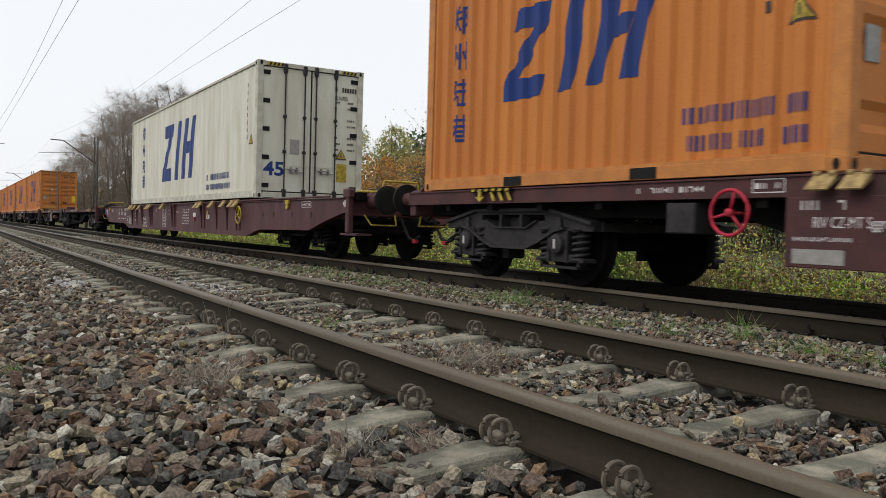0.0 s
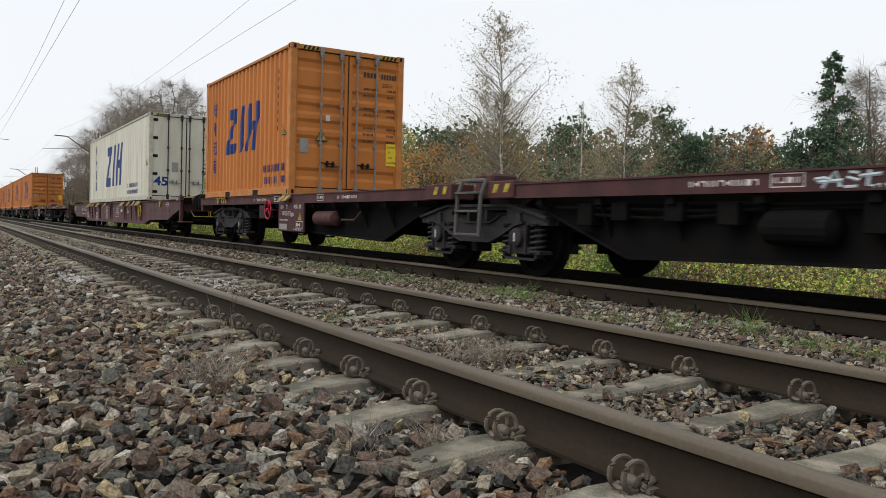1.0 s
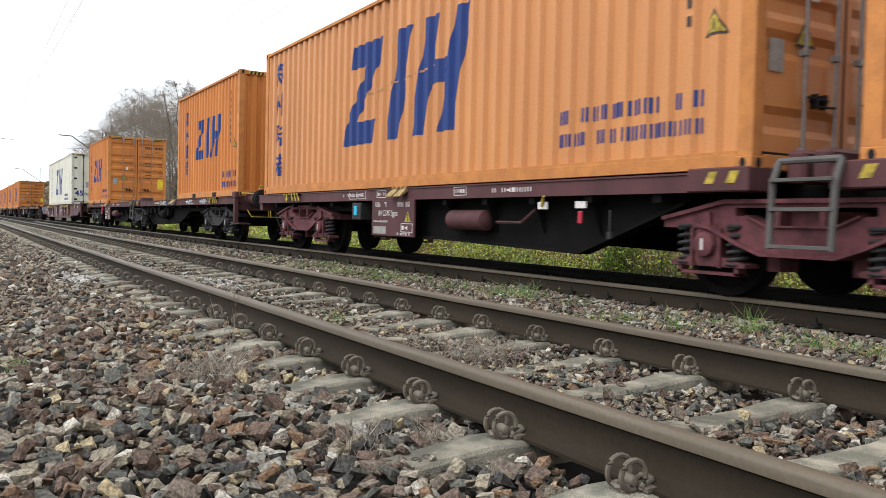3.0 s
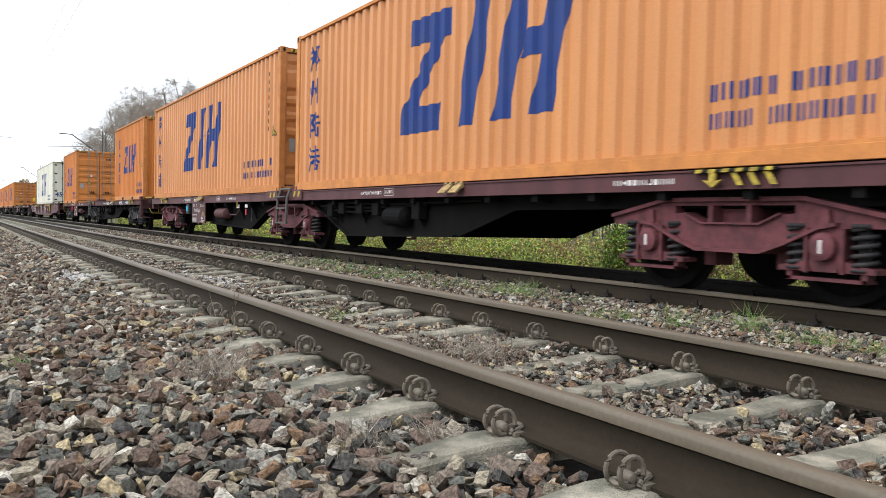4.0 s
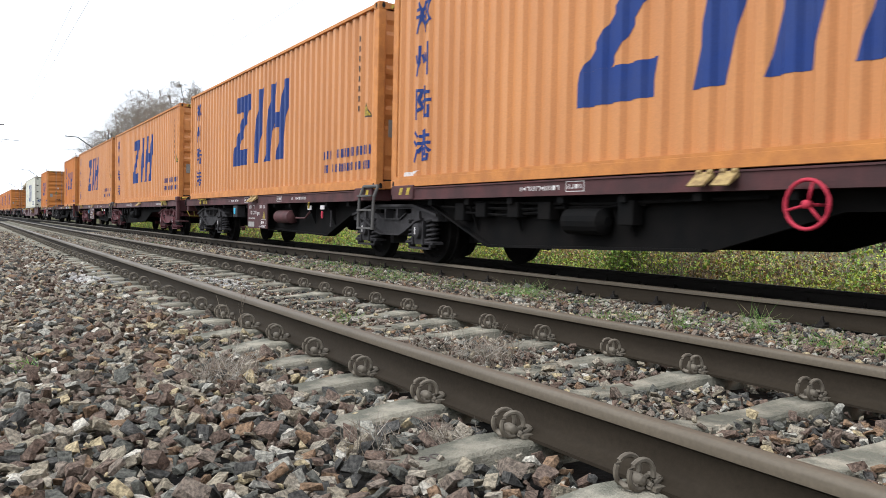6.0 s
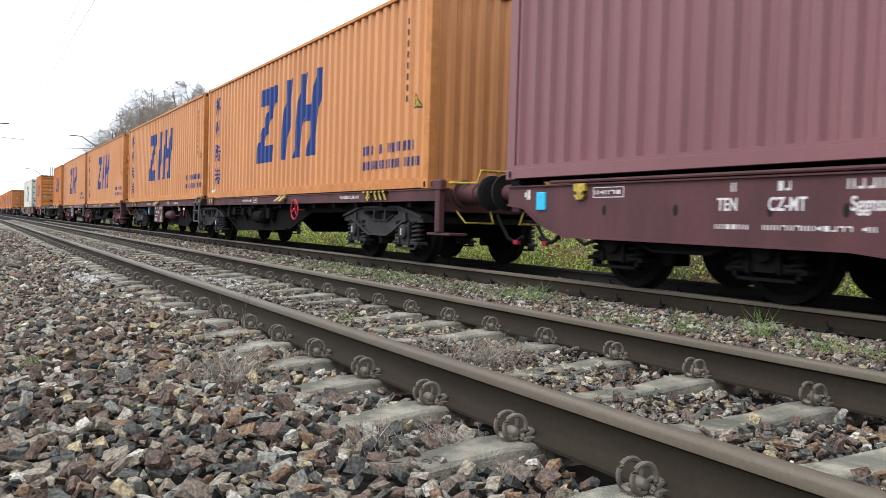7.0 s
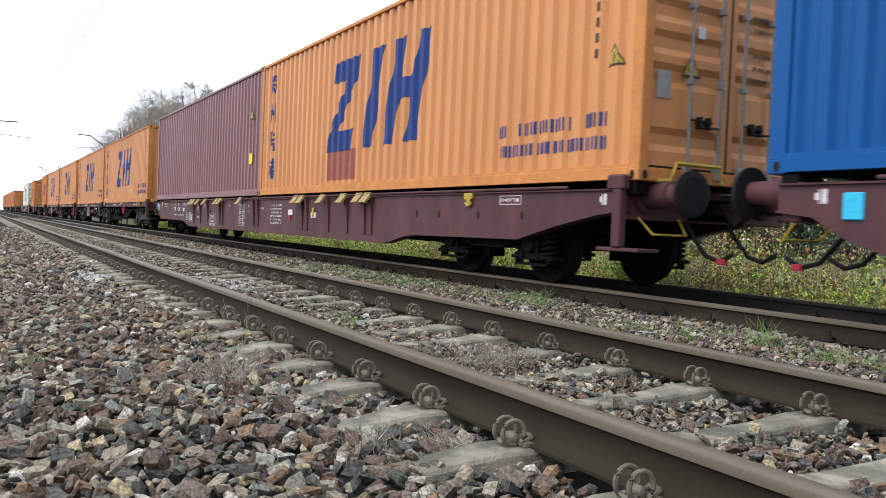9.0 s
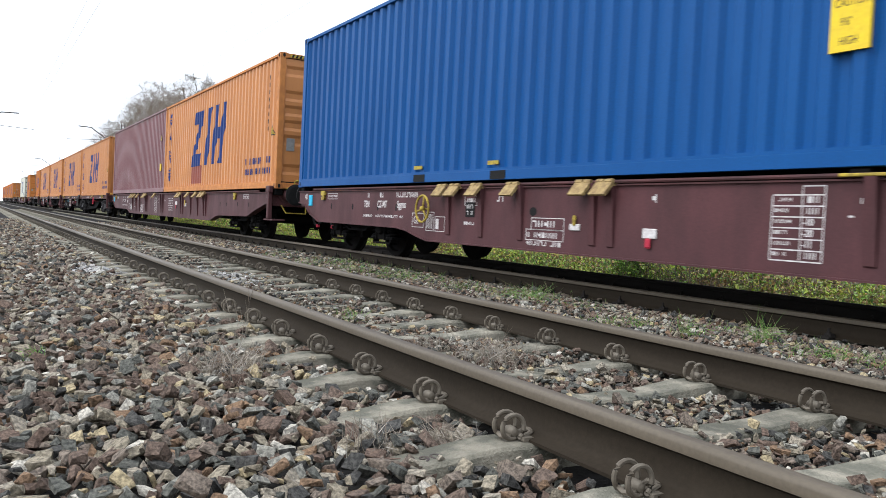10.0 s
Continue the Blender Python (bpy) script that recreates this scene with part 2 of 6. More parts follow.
def blocks(*args, bevel=0.0):
    bm = bmesh.new()
    for a in args:
        block(bm, *a, bevel=bevel)
    return bm


def prism(bm, outline, x0, x1, axis="x"):
    """An outline drawn out along an axis; for x it lies in (y, z), for y in (x, z), for z in (x, y)."""
    put = {"x": lambda a, b, c: (c, a, b), "y": lambda a, b, c: (a, c, b), "z": lambda a, b, c: (a, b, c)}[axis]
    va = [bm.verts.new(put(a, b, x0)) for a, b in outline]
    vb = [bm.verts.new(put(a, b, x1)) for a, b in outline]
    bm.faces.new(va)
    bm.faces.new(list(reversed(vb)))
    k = len(outline)
    for i in range(k):
        bm.faces.new((va[i], vb[i], vb[(i + 1) % k], va[(i + 1) % k]))


def tube(bm, pts, r, n=8, closed=False, r_end=None):
    """A round bar along points."""
    pts = [Vector(p) for p in pts]
    rings = []
    k = len(pts)
    for i, p in enumerate(pts):
        a = pts[(i - 1) % k] if closed or i else p
        b = pts[(i + 1) % k] if closed or i < k - 1 else p
        d = (b - a).normalized()
        up = Vector((0, 0, 1)) if abs(d.z) < 0.9 else Vector((1, 0, 0))
        s1 = d.cross(up).normalized()
        s2 = d.cross(s1)
        rr = r if r_end is None else r + (r_end - r) * i / max(k - 1, 1)
        rings.append([bm.verts.new(p + rr * (math.cos(2 * math.pi * j / n) * s1 + math.sin(2 * math.pi * j / n) * s2)) for j in range(n)])
    for i in range(k if closed else k - 1):
        q, w = rings[i], rings[(i + 1) % k]
        for j in range(n):
            bm.faces.new((q[j], q[(j + 1) % n], w[(j + 1) % n], w[j]))
    if not closed:
        bm.faces.new(list(reversed(rings[0])))
        bm.faces.new(rings[-1])


def lathe(bm, prof, centre, n=20, axis="x"):
    """A profile of (along, radius) turned about an axis through centre."""
    c = Vector(centre)
    rings = []
    for a, r in prof:
        ring = []
        for j in range(n):
            u, v = r * math.cos(2 * math.pi * j / n), r * math.sin(2 * math.pi * j / n)
            ring.append(bm.verts.new(c + Vector({"x": (a, u, v), "y": (u, a, v), "z": (u, v, a)}[axis])))
        rings.append(ring)
    for q, w in zip(rings, rings[1:]):
        for j in range(n):
            bm.faces.new((q[j], q[(j + 1) % n], w[(j + 1) % n], w[j]))
    bm.faces.new(rings[0])
    bm.faces.new(rings[-1])


def words(name, text, size, parent, material, at, turn, label="", squeeze=1.0, bold=0.0):
    """Flat lettering in the built-in font, made into a mesh; at: lower left corner."""
    cu = bpy.data.curves.new(name, "FONT")
    cu.body, cu.size, cu.extrude, cu.offset = text, size, 0.0006, bold
    ob = bpy.data.objects.new(name, cu)
    scene.collection.objects.link(ob)
    me = bpy.data.meshes.new_from_object(ob.evaluated_get(bpy.context.evaluated_depsgraph_get()))
    bpy.data.objects.remove(ob)
    me.transform(Matrix.Diagonal((squeeze, 1, 1, 1)))
    o = link(name, me, material, parent, label)
    o.matrix_local = Matrix.Translation(at) @ turn
    return o


# lettering on a side that faces -x (reads towards -y) and on an end that faces -y
FACE_SIDE = Matrix(((0, 0, -1, 0), (-1, 0, 0, 0), (0, 1, 0, 0), (0, 0, 0, 1)))
FACE_END = Matrix(((1, 0, 0, 0), (0, 0, -1, 0), (0, 1, 0, 0), (0, 0, 0, 1)))

# ---- ground and tracks ----
NEAR, FAR = (0.0, 1.507), (4.22, 5.727)
TOR_FAR = 0.128  # rail top of the train's track


def ground_z(x):
    pts = ((-400, -0.35), (-9, -0.35), (-3.5, -0.16), (-1.2, -0.075), (2.3, -0.075), (3.2, -0.08), (4.0, -0.085), (6.6, -0.105), (7.2, -0.2), (8.4, -0.5), (14, -0.55), (400, -0.4))
    return float(np.interp(x, [p[0] for p in pts], [p[1] for p in pts]))


def make_ground():
    xs = [-600, -200, -60, -20, -9, -6, -3.5, -2.2, -1.2, -0.4, 0.75, 1.9, 2.3, 2.8, 3.2, 3.6, 4.0, 5.0, 6.0, 6.6, 7.2, 8.4, 10, 14, 22, 40, 90, 200, 900]
    ys = [-400, -100, -30, -8] + [-4 + i * 1.0 for i in range(60)] + [60, 70, 85, 110, 150, 220, 400, 900]
    v, f = [], []
    for y in ys:
        for x in xs:
            soft = 0.012 * noise.noise((x * 1.7, y * 1.7, 0)) if abs(x) < 9 else 0.12 * noise.noise((x * 0.15, y * 0.15, 3))
            v.append((x, y, ground_z(x) + soft))
    w = len(xs)
    for j in range(len(ys) - 1):
        for i in range(w - 1):
            a = j * w + i
            f.append((a, a + 1, a + w + 1, a + w))
    me = bpy.data.meshes.new("ground")
    me.from_pydata(v, [], f)
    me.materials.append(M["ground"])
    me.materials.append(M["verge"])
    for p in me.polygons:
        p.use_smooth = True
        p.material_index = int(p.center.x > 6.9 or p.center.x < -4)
    ob = new("ground", me)
    return tagged(ob, "gravelly earth darkened as shade between stones, weedy verge beside railway", "ground", kind="structure")


make_ground()

RAIL = [(-0.075, 0.0), (0.075, 0.0), (0.075, 0.011), (0.03, 0.024), (0.0105, 0.042), (0.0085, 0.085), (0.0105, 0.122), (0.034, 0.134), (0.0362, 0.158), (0.031, 0.168), (0.016, 0.172),
        (-0.016, 0.172), (-0.031, 0.168), (-0.0362, 0.158), (-0.034, 0.134), (-0.0105, 0.122), (-0.0085, 0.085), (-0.0105, 0.042), (-0.03, 0.024), (-0.075, 0.011)]


def rail_mesh():
    bm = bmesh.new()
    prism(bm, RAIL, -150, 420, "y")
    me = mesh_from("rail", bm, True)
    me.materials.append(M["rail"])
    me.materials.append(M["rail_top"])
    for p in me.polygons:
        if p.center.z > 0.14:
            p.material_index = 1
    me.set_sharp_from_angle(angle=radians(52))
    return me


def sleeper_bm():
    bm = bmesh.new()
    rows = ((-0.545, -0.085, 0.8), (-0.52, -0.045, 0.95), (-0.19, 0.0, 1), (0.19, 0.0, 1), (0.42, -0.026, 0.96), (0.7535, -0.036, 0.94))
    rows = list(rows) + [(1.507 - x, z, w) for x, z, w in reversed(rows[:-1])]
    secs = []
    for x, z, w in rows:
        secs.append([bm.verts.new((x, y * w, z + dz)) for y, dz in ((-0.13, -0.2), (-0.092, -0.012), (-0.08, 0.0), (0.08, 0.0), (0.092, -0.012), (0.13, -0.2))])
    for a, b in zip(secs, secs[1:]):
        for i in range(5):
            bm.faces.new((a[i], a[i + 1], b[i + 1], b[i]))
    bm.faces.new(secs[0])
    bm.faces.new(secs[-1])
    return bm


def clip_bm():
    """Coiled rail clip: two round coils side by side, rounded shoulder, toe on the rail's foot; outer side of a rail at x = 0."""
    bm = bmesh.new()
    for dy in (-0.027, 0.027):
        pts = []
        for i in range(19):
            a = radians(-55 + 345 * i / 18)
            pts.append((-0.120 + 0.041 * math.cos(a), dy + 0.014 * (i / 18 - 0.5), 0.050 + 0.042 * math.sin(a)))
        tube(bm, pts, 0.0082, 7)
        tube(bm, [pts[0], (-0.085, dy * 0.9, 0.010), (-0.066, dy * 0.85, 0.017), (-0.042, dy * 0.8, 0.027)], 0.0082, 7)
    tube(bm, [(-0.044, -0.024, 0.028), (-0.038, 0, 0.03), (-0.044, 0.024, 0.028)], 0.0082, 6)
    tube(bm, [(-0.146, -0.027, 0.02), (-0.150, 0, 0.014), (-0.146, 0.027, 0.02)], 0.0082, 6)
    lathe(bm, [(-0.030, 0.006), (-0.026, 0.014), (-0.015, 0.018), (0.015, 0.018), (0.026, 0.014), (0.030, 0.006)], (-0.110, 0, 0.030), 10, "y")
    prism(bm, [(-0.130, 0.0), (-0.088, 0.0), (-0.094, 0.028), (-0.124, 0.028)], -0.02, 0.02, "y")
    block(bm, -0.092, -0.035, -0.055, 0.055, 0.004, 0.017)
    return bm


def bolt_bm():
    """Rigid clamp plate with a bolt, for the train's track."""
    bm = blocks((-0.15, -0.04, -0.05, 0.05, 0.0, 0.02), bevel=0.004)
    block(bm, -0.10, -0.045, -0.03, 0.03, 0.02, 0.04)
    lathe(bm, [(0.02, 0.02), (0.055, 0.02), (0.056, 0.012), (0.085, 0.012)], (-0.085, 0, 0), 6, "z")
    return bm


NEAR_TRACK = tagged(new("near_track"), "empty railway track with brown rails on concrete sleepers", "railway track", kind="structure")
FAR_TRACK = tagged(new("far_track"), "railway track carrying the freight train, farther rail darkened as in shade", "railway track", kind="structure")
FAR_TRACK.location = (4.22, 0, TOR_FAR - 0.172)
RM = rail_mesh()
for track in (NEAR_TRACK, FAR_TRACK):
    for x in NEAR:
        ob = link("rail", RM, None, track)
        ob.location.x = x
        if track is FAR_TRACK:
            # the farther rail, head included, takes the colour that holds the train's shadow
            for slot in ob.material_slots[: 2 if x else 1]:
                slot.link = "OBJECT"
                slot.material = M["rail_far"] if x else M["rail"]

rng = random.Random(4)


# sleepers that lie a little askew: their places under the first and second rail
SKEW = {0: (0.01, -0.03), 1: (0.61, 0.545), 2: (1.20, 1.205), 3: (1.82, 1.785), 4: (2.42, 2.41), 5: (3.03, 3.04)}


def sleepers_and_clips():
    sl, cl0 = mesh_from("sleeper", sleeper_bm()), mesh_from("rail_clip", clip_bm(), True)
    bolts = mesh_from("rail_bolt", bolt_bm())
    cl0.set_sharp_from_angle(angle=radians(40))
    for track, k0, k1, near_only in ((NEAR_TRACK, -4, 130, 46), (FAR_TRACK, -3, 130, 30)):
        rest = []
        cl, cname, ckey = (cl0, "rail_clip", "clip") if track is NEAR_TRACK else (bolts, "rail_bolt", "rail_far")
        for k in range(k0, k1):
            y = 0.6 * k + rng.uniform(-0.008, 0.008)
            ya, yb = SKEW.get(k, (y, y)) if track is NEAR_TRACK else (y, y)
            ob = link("sleeper", sl, M["concrete"], track)
            ob.location = (rng.uniform(-0.012, 0.012), ya, rng.uniform(-0.004, 0.002))
            ob.rotation_euler = (rng.uniform(-0.02, 0.02), 0, math.atan2(yb - ya, 1.507) + (rng.uniform(-0.006, 0.006) if ya == yb else 0))
            for x in NEAR:
                for flip in (1, -1):
                    m = Matrix.Translation((x, yb if x else ya, 0)) @ Matrix.Rotation(0 if flip > 0 else math.pi, 4, "Z") @ Matrix.Rotation(rng.uniform(-0.05, 0.05), 4, "Z")
                    if k < (near_only if flip > 0 else 20):
                        link(cname, cl, M[ckey], track).matrix_local = m
                    elif flip > 0 or k < 60:
                        rest.append(m)
        bm = bmesh.new()
        for m in rest:
            base = len(bm.verts)
            bm.from_mesh(cl)
            bm.verts.ensure_lookup_table()
            bmesh.ops.transform(bm, matrix=m, verts=bm.verts[base:])
        if rest:
            tagged(part(cname + "s", bm, M[ckey], track), kind="stuff")


sleepers_and_clips()
words("sleeper_mark", "90", 0.075, NEAR_TRACK, M["dark_letter"], (-0.46, 0.585, -0.033), Matrix.Rotation(radians(-6.5), 4, "Y"))


# ---- ballast ----
def skin(r, n):
    """Points on the faces of a cube."""
    p = r.uniform(-0.85, 0.85, (n, 3))
    p[np.arange(n), r.randint(0, 3, n)] = r.choice((-0.92, 0.92), n)
    return p


def stone_shapes(n, seed):
    """Angular crushed stones, as convex hulls of a few points."""
    r = np.random.RandomState(seed)
    out = []
    for _ in range(n):
        bm = bmesh.new()
        half = np.array([0.52, r.uniform(0.26, 0.42), r.uniform(0.10, 0.26)])
        p = np.array([[i, j, k] for i in (-1, 1) for j in (-1, 1) for k in (-1, 1)], float)
        p = p * r.uniform(0.45, 1.08, (8, 3)) * half
        p = np.concatenate([p[r.permutation(8)[: r.randint(7, 9)]], skin(r, 5) * half * 0.98])
        for q in p:
            bm.verts.new(q)
        res = bmesh.ops.convex_hull(bm, input=bm.verts)
        bmesh.ops.delete(bm, geom=[g for g in res["geom_interior"] if isinstance(g, bmesh.types.BMVert)], context="VERTS")
        bmesh.ops.recalc_face_normals(bm, faces=bm.faces)
        bm.verts.ensure_lookup_table()
        bm.verts.index_update()
        v = np.array([w.co[:] for w in bm.verts])
        f = np.array([[w.index for w in t.verts] for t in bm.faces if len(t.verts) == 3])
        out.append((v, f))
        bm.free()
    return out


SHAPES = stone_shapes(40, 7)


def rot_of(r, n, flat=0.5):
    """Random turns, biased so that stones lie on their broad side."""
    e = np.stack([r.normal(0, flat, n), r.normal(0, flat, n), r.uniform(0, 6.283, n)], 1)
    c, s = np.cos(e), np.sin(e)
    z = np.zeros(n)
    o = np.ones(n)
    rx = np.stack([o, z, z, z, c[:, 0], -s[:, 0], z, s[:, 0], c[:, 0]], 1).reshape(n, 3, 3)
    ry = np.stack([c[:, 1], z, s[:, 1], z, o, z, -s[:, 1], z, c[:, 1]], 1).reshape(n, 3, 3)
    rz = np.stack([c[:, 2], -s[:, 2], z, s[:, 2], c[:, 2], z, z, z, o], 1).reshape(n, 3, 3)
    return rz @ rx @ ry


def raw_mesh(name, v, f, material):
    me = bpy.data.meshes.new(name)
    v, f = np.asarray(v, np.float32), np.asarray(f, np.int32)
    k = f.shape[1]
    me.vertices.add(len(v))
    me.vertices.foreach_set("co", v.ravel())
    me.loops.add(f.size)
    me.loops.foreach_set("vertex_index", f.ravel())
    me.polygons.add(len(f))
    me.polygons.foreach_set("loop_start", np.arange(0, f.size, k, dtype=np.int32))
    me.update(calc_edges=True)
    me.polygons.foreach_set("use_smooth", np.zeros(len(f), bool))
    me.materials.append(material)
    return me


def apart(x, y, size, share):
    """Picks stones, large ones first, that leave each other room."""
    cell, grid, out = 0.11, {}, []
    for i in np.argsort(-size):
        a, b, q = x[i], y[i], size[i]
        ci, cj = int(a // cell), int(b // cell)
        free = True
        for u in (ci - 1, ci, ci + 1):
            for w in (cj - 1, cj, cj + 1):
                for c, e, g in grid.get((u, w), ()):
                    if (a - c) ** 2 + (b - e) ** 2 < (share * (q + g)) ** 2:
                        free = False
                        break
                if not free:
                    break
            if not free:
                break
        if free:
            grid.setdefault((ci, cj), []).append((a, b, q))
            out.append(i)
    return np.array(out)


def stone_field(r, n, x0, x1, y0, y1, lo, hi, lift=0.0, share=0.33):
    x, y = r.uniform(x0, x1, n), r.uniform(y0, y1, n)
    size = lo + (hi - lo) * r.beta(1.5, 2.6, n)
    # no stones on sleeper tops near the rails, few on their middles, none under rails
    lat = np.full(n, 9.0)
    for a in (*NEAR, *FAR):
        lat = np.minimum(lat, np.abs(x - a))
    k = np.abs(((y / 0.6 + 0.5) % 1) - 0.5) * 0.6
    on_near = (x > -0.50) & (x < 2.0)
    on_far = (x > 4.35) & (x < 6.28)
    seat = (lat < 0.33) & (k < 0.105 + 0.25 * size)
    on_top = (on_near | on_far) & (k < 0.10)
    keep = ~(lat < 0.075 + 0.3 * size) & ~seat & ~(on_top & (r.uniform(0, 1, n) > np.where(lat > 0.45, 0.10, 0.02)))
    size = np.where((x > 0) & (x < 1.507), size * 0.74, size)
    x, y, size = x[keep], y[keep], size[keep]
    pick = apart(x, y, size, share)
    x, y, size = x[pick], y[pick], size[pick]
    zb = np.interp(x, [-6, -3.5, -1.2, -0.5, -0.05, 0.1, 1.4, 1.6, 2.0, 2.3, 3.2, 4.0, 6.6, 7.2, 8], [-0.26, -0.15, -0.036, -0.040, -0.042, -0.046, -0.046, -0.042, -0.040, -0.045, -0.052, -0.058, -0.075, -0.17, -0.4])
    z = zb + r.normal(0, 0.014, len(x)) - 0.10 * size + 0.012 * np.sin(x * 3.1 + 1) * np.sin(y * 2.3) + lift
    return np.stack([x, y, z], 1), size


def pack(r, pos, size):
    vs, fs, base = [], [], 0
    kind = r.randint(0, len(SHAPES), len(pos))
    rot = rot_of(r, len(pos))
    for i, (v, f) in enumerate(SHAPES):
        m = kind == i
        if m.any():
            p = np.einsum("nij,vj->nvi", rot[m], v) * size[m][:, None, None] + pos[m][:, None]
            k = len(p)
            fs.append((f[None] + (np.arange(k) * len(v))[:, None, None] + base).reshape(-1, 3))
            vs.append(p.reshape(-1, 3))
            base += k * len(v)
    return np.concatenate(vs), np.concatenate(fs)


def make_ballast():
    r = np.random.RandomState(11)
    bed = tagged(new("ballast_bed"), "grey and brown crushed stone ballast around sleepers", "ballast", kind="structure")
    pos, size = [], []
    for n, box, low in ((60000, (-2.1, 2.4, -0.9, 3.2), 1), (60000, (-1.9, 2.4, 3.2, 8.0), 1), (26000, (2.3, 4.15, 0.4, 8), 1), (26000, (-1.9, 3.75, 8.0, 17), 0), (26000, (-1.9, 3.75, 17, 36), 0),
                        (9000, (3.7, 6.9, 0.8, 14), 0), (5000, (3.7, 6.9, 14, 36), 0), (12000, (-4.5, -2.0, -1, 10), 0)):
        lo, hi = (0.024, 0.084) if box[3] < 8.5 else (0.04, 0.11)
        if box[0] == 2.3:
            lo, hi = 0.022, 0.075
        # a packed lower layer and looser upper one; gap shade comes from ground colour
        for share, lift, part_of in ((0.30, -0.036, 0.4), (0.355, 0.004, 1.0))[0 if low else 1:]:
            p, q = stone_field(r, int(n * part_of), *box, lo, hi, lift, share)
            pos.append(p)
            size.append(q)
    # loose stones on top
    p, q = stone_field(r, 1500, -2.0, 2.3, -0.6, 5, 0.05, 0.115, 0.028, 0.9)
    pos.append(p)
    size.append(q)
    pos, size = np.concatenate(pos), np.concatenate(size)
    # pale dust lies on two short stretches
    limed = (np.hypot((pos[:, 0] + 0.42) / 0.32, (pos[:, 1] - 8.7) / 1.2) < r.uniform(0.3, 1.2, len(pos))) | (np.hypot((pos[:, 0] - 0.9) / 0.30, (pos[:, 1] - 7.9) / 1.7) < r.uniform(0.1, 1.0, len(pos)))
    v, f = pack(r, pos[limed], size[limed])
    tagged(link("dusted_stones", raw_mesh("dusted_stones", v, f, M["stone_limed"]), None, bed, "stones dusted pale with lime"), kind="stuff")
    pos, size = pos[~limed], size[~limed]
    # the 300 stones of the shoulder that lie foremost are pieces of their own
    front = np.where((pos[:, 0] > -1.75) & (pos[:, 0] < -0.35) & (pos[:, 1] > 0.15) & (pos[:, 1] < 1.3) & (size > 0.05))[0][:300]
    rest = np.ones(len(pos), bool)
    rest[front] = False
    v, f = pack(r, pos[rest], size[rest])
    tagged(link("stones", raw_mesh("stones", v, f, M["stone"]), None, bed), kind="stuff")
    shapes = [raw_mesh("stone", *s, M["stone"]) for s in SHAPES[:24]]
    rot = rot_of(r, len(front))
    for i, (j, m3) in enumerate(zip(front, rot)):
        ob = link("stone", shapes[i % 24], None, bed)
        ob.matrix_local = Matrix.Translation(pos[j]) @ Matrix(m3.tolist()).to_4x4() @ Matrix.Scale(float(size[j]), 4)



# ---- containers ----
XC = 4.973  # centre line of the train's track
W, HC, FLOOR = 2.438, 2.896, 1.205
SKIN = 0.024  # side sheets lie this far behind the rails


def wave(y0, y1, pitch=0.278, depth=0.046):
    """Corrugation along y: points (y, inset)."""
    n = max(int(round((y1 - y0) / pitch)), 1)
    p = (y1 - y0) / n
    out = [(y0, 0.0)]
    for i in range(n):
        a = y0 + i * p
        out += [(a + 0.18 * p, 0.0), (a + 0.34 * p, depth), (a + 0.66 * p, depth), (a + 0.82 * p, 0.0)]
    return out + [(y1, 0.0)]


def clipped(poly, a, b):
    """A convex outline cut to a <= y <= b."""
    for lim, sgn in ((a, 1), (b, -1)):
        out = []
        for i, p in enumerate(poly):
            q = poly[(i + 1) % len(poly)]
            dp, dq = sgn * (p[0] - lim), sgn * (q[0] - lim)
            if dp >= 0:
                out.append(p)
            if (dp > 0) != (dq > 0) and dp != dq:
                t = dp / (dp - dq)
                out.append((p[0] + t * (q[0] - p[0]), p[1] + t * (q[1] - p[1])))
        poly = out
        if len(poly) < 3:
            return []
    return poly


def painted(polys, pts, x):
    """Paint that follows the corrugated side: convex outlines in (y, z) laid on it."""
    bm = bmesh.new()
    for lap, poly in enumerate(polys):
        for (ya, da), (yb, db) in zip(pts, pts[1:]):
            if yb - ya < 1e-6:
                continue
            c = clipped(poly, ya, yb)
            if len(c) >= 3:
                vs = [bm.verts.new((x - 0.003 - 0.0007 * (lap % 8) + da + (db - da) * (y - ya) / (yb - ya), y, z)) for y, z in c]
                try:
                    bm.faces.new(vs)
                except ValueError:
                    pass
    bmesh.ops.remove_doubles(bm, verts=bm.verts, dist=0.0003)
    for f in bm.faces:
        f.normal_update()
        if f.normal.x > 0:
            f.normal_flip()
    me = bpy.data.meshes.new("lettering")
    bm.to_mesh(me)
    bm.free()
    return me


def bar(d0, d1, z0, z1, lean=0.0):
    return [(-d0, z0), (-d1, z0), (-d1 - lean, z1), (-d0 - lean, z1)]


def emblem(far, d0, d1, z0, z1):
    """Three slanted block forms of the operator's mark, from d0 to d1 metres behind the far end."""
    sx, sz = (d1 - d0) / 3.92, (z1 - z0) / 1.58
    raw = [bar(0, 1.12, 0, 0.36, 0.08), bar(0.27, 1.36, 1.22, 1.58, 0.08), [(-0.08, 0.36), (-0.52, 0.36), (-1.28, 1.22), (-0.86, 1.22)],
           bar(1.58, 1.98, 0, 1.58, 0.37), bar(2.36, 2.76, 0, 1.58, 0.40), bar(3.14, 3.53, 0, 1.58, 0.40), [(-2.935, 0.66), (-3.30, 0.66), (-3.38, 0.97), (-3.012, 0.97)]]
    return [[(far - d0 + y * sx, z0 + z * sz) for y, z in p] for p in raw]


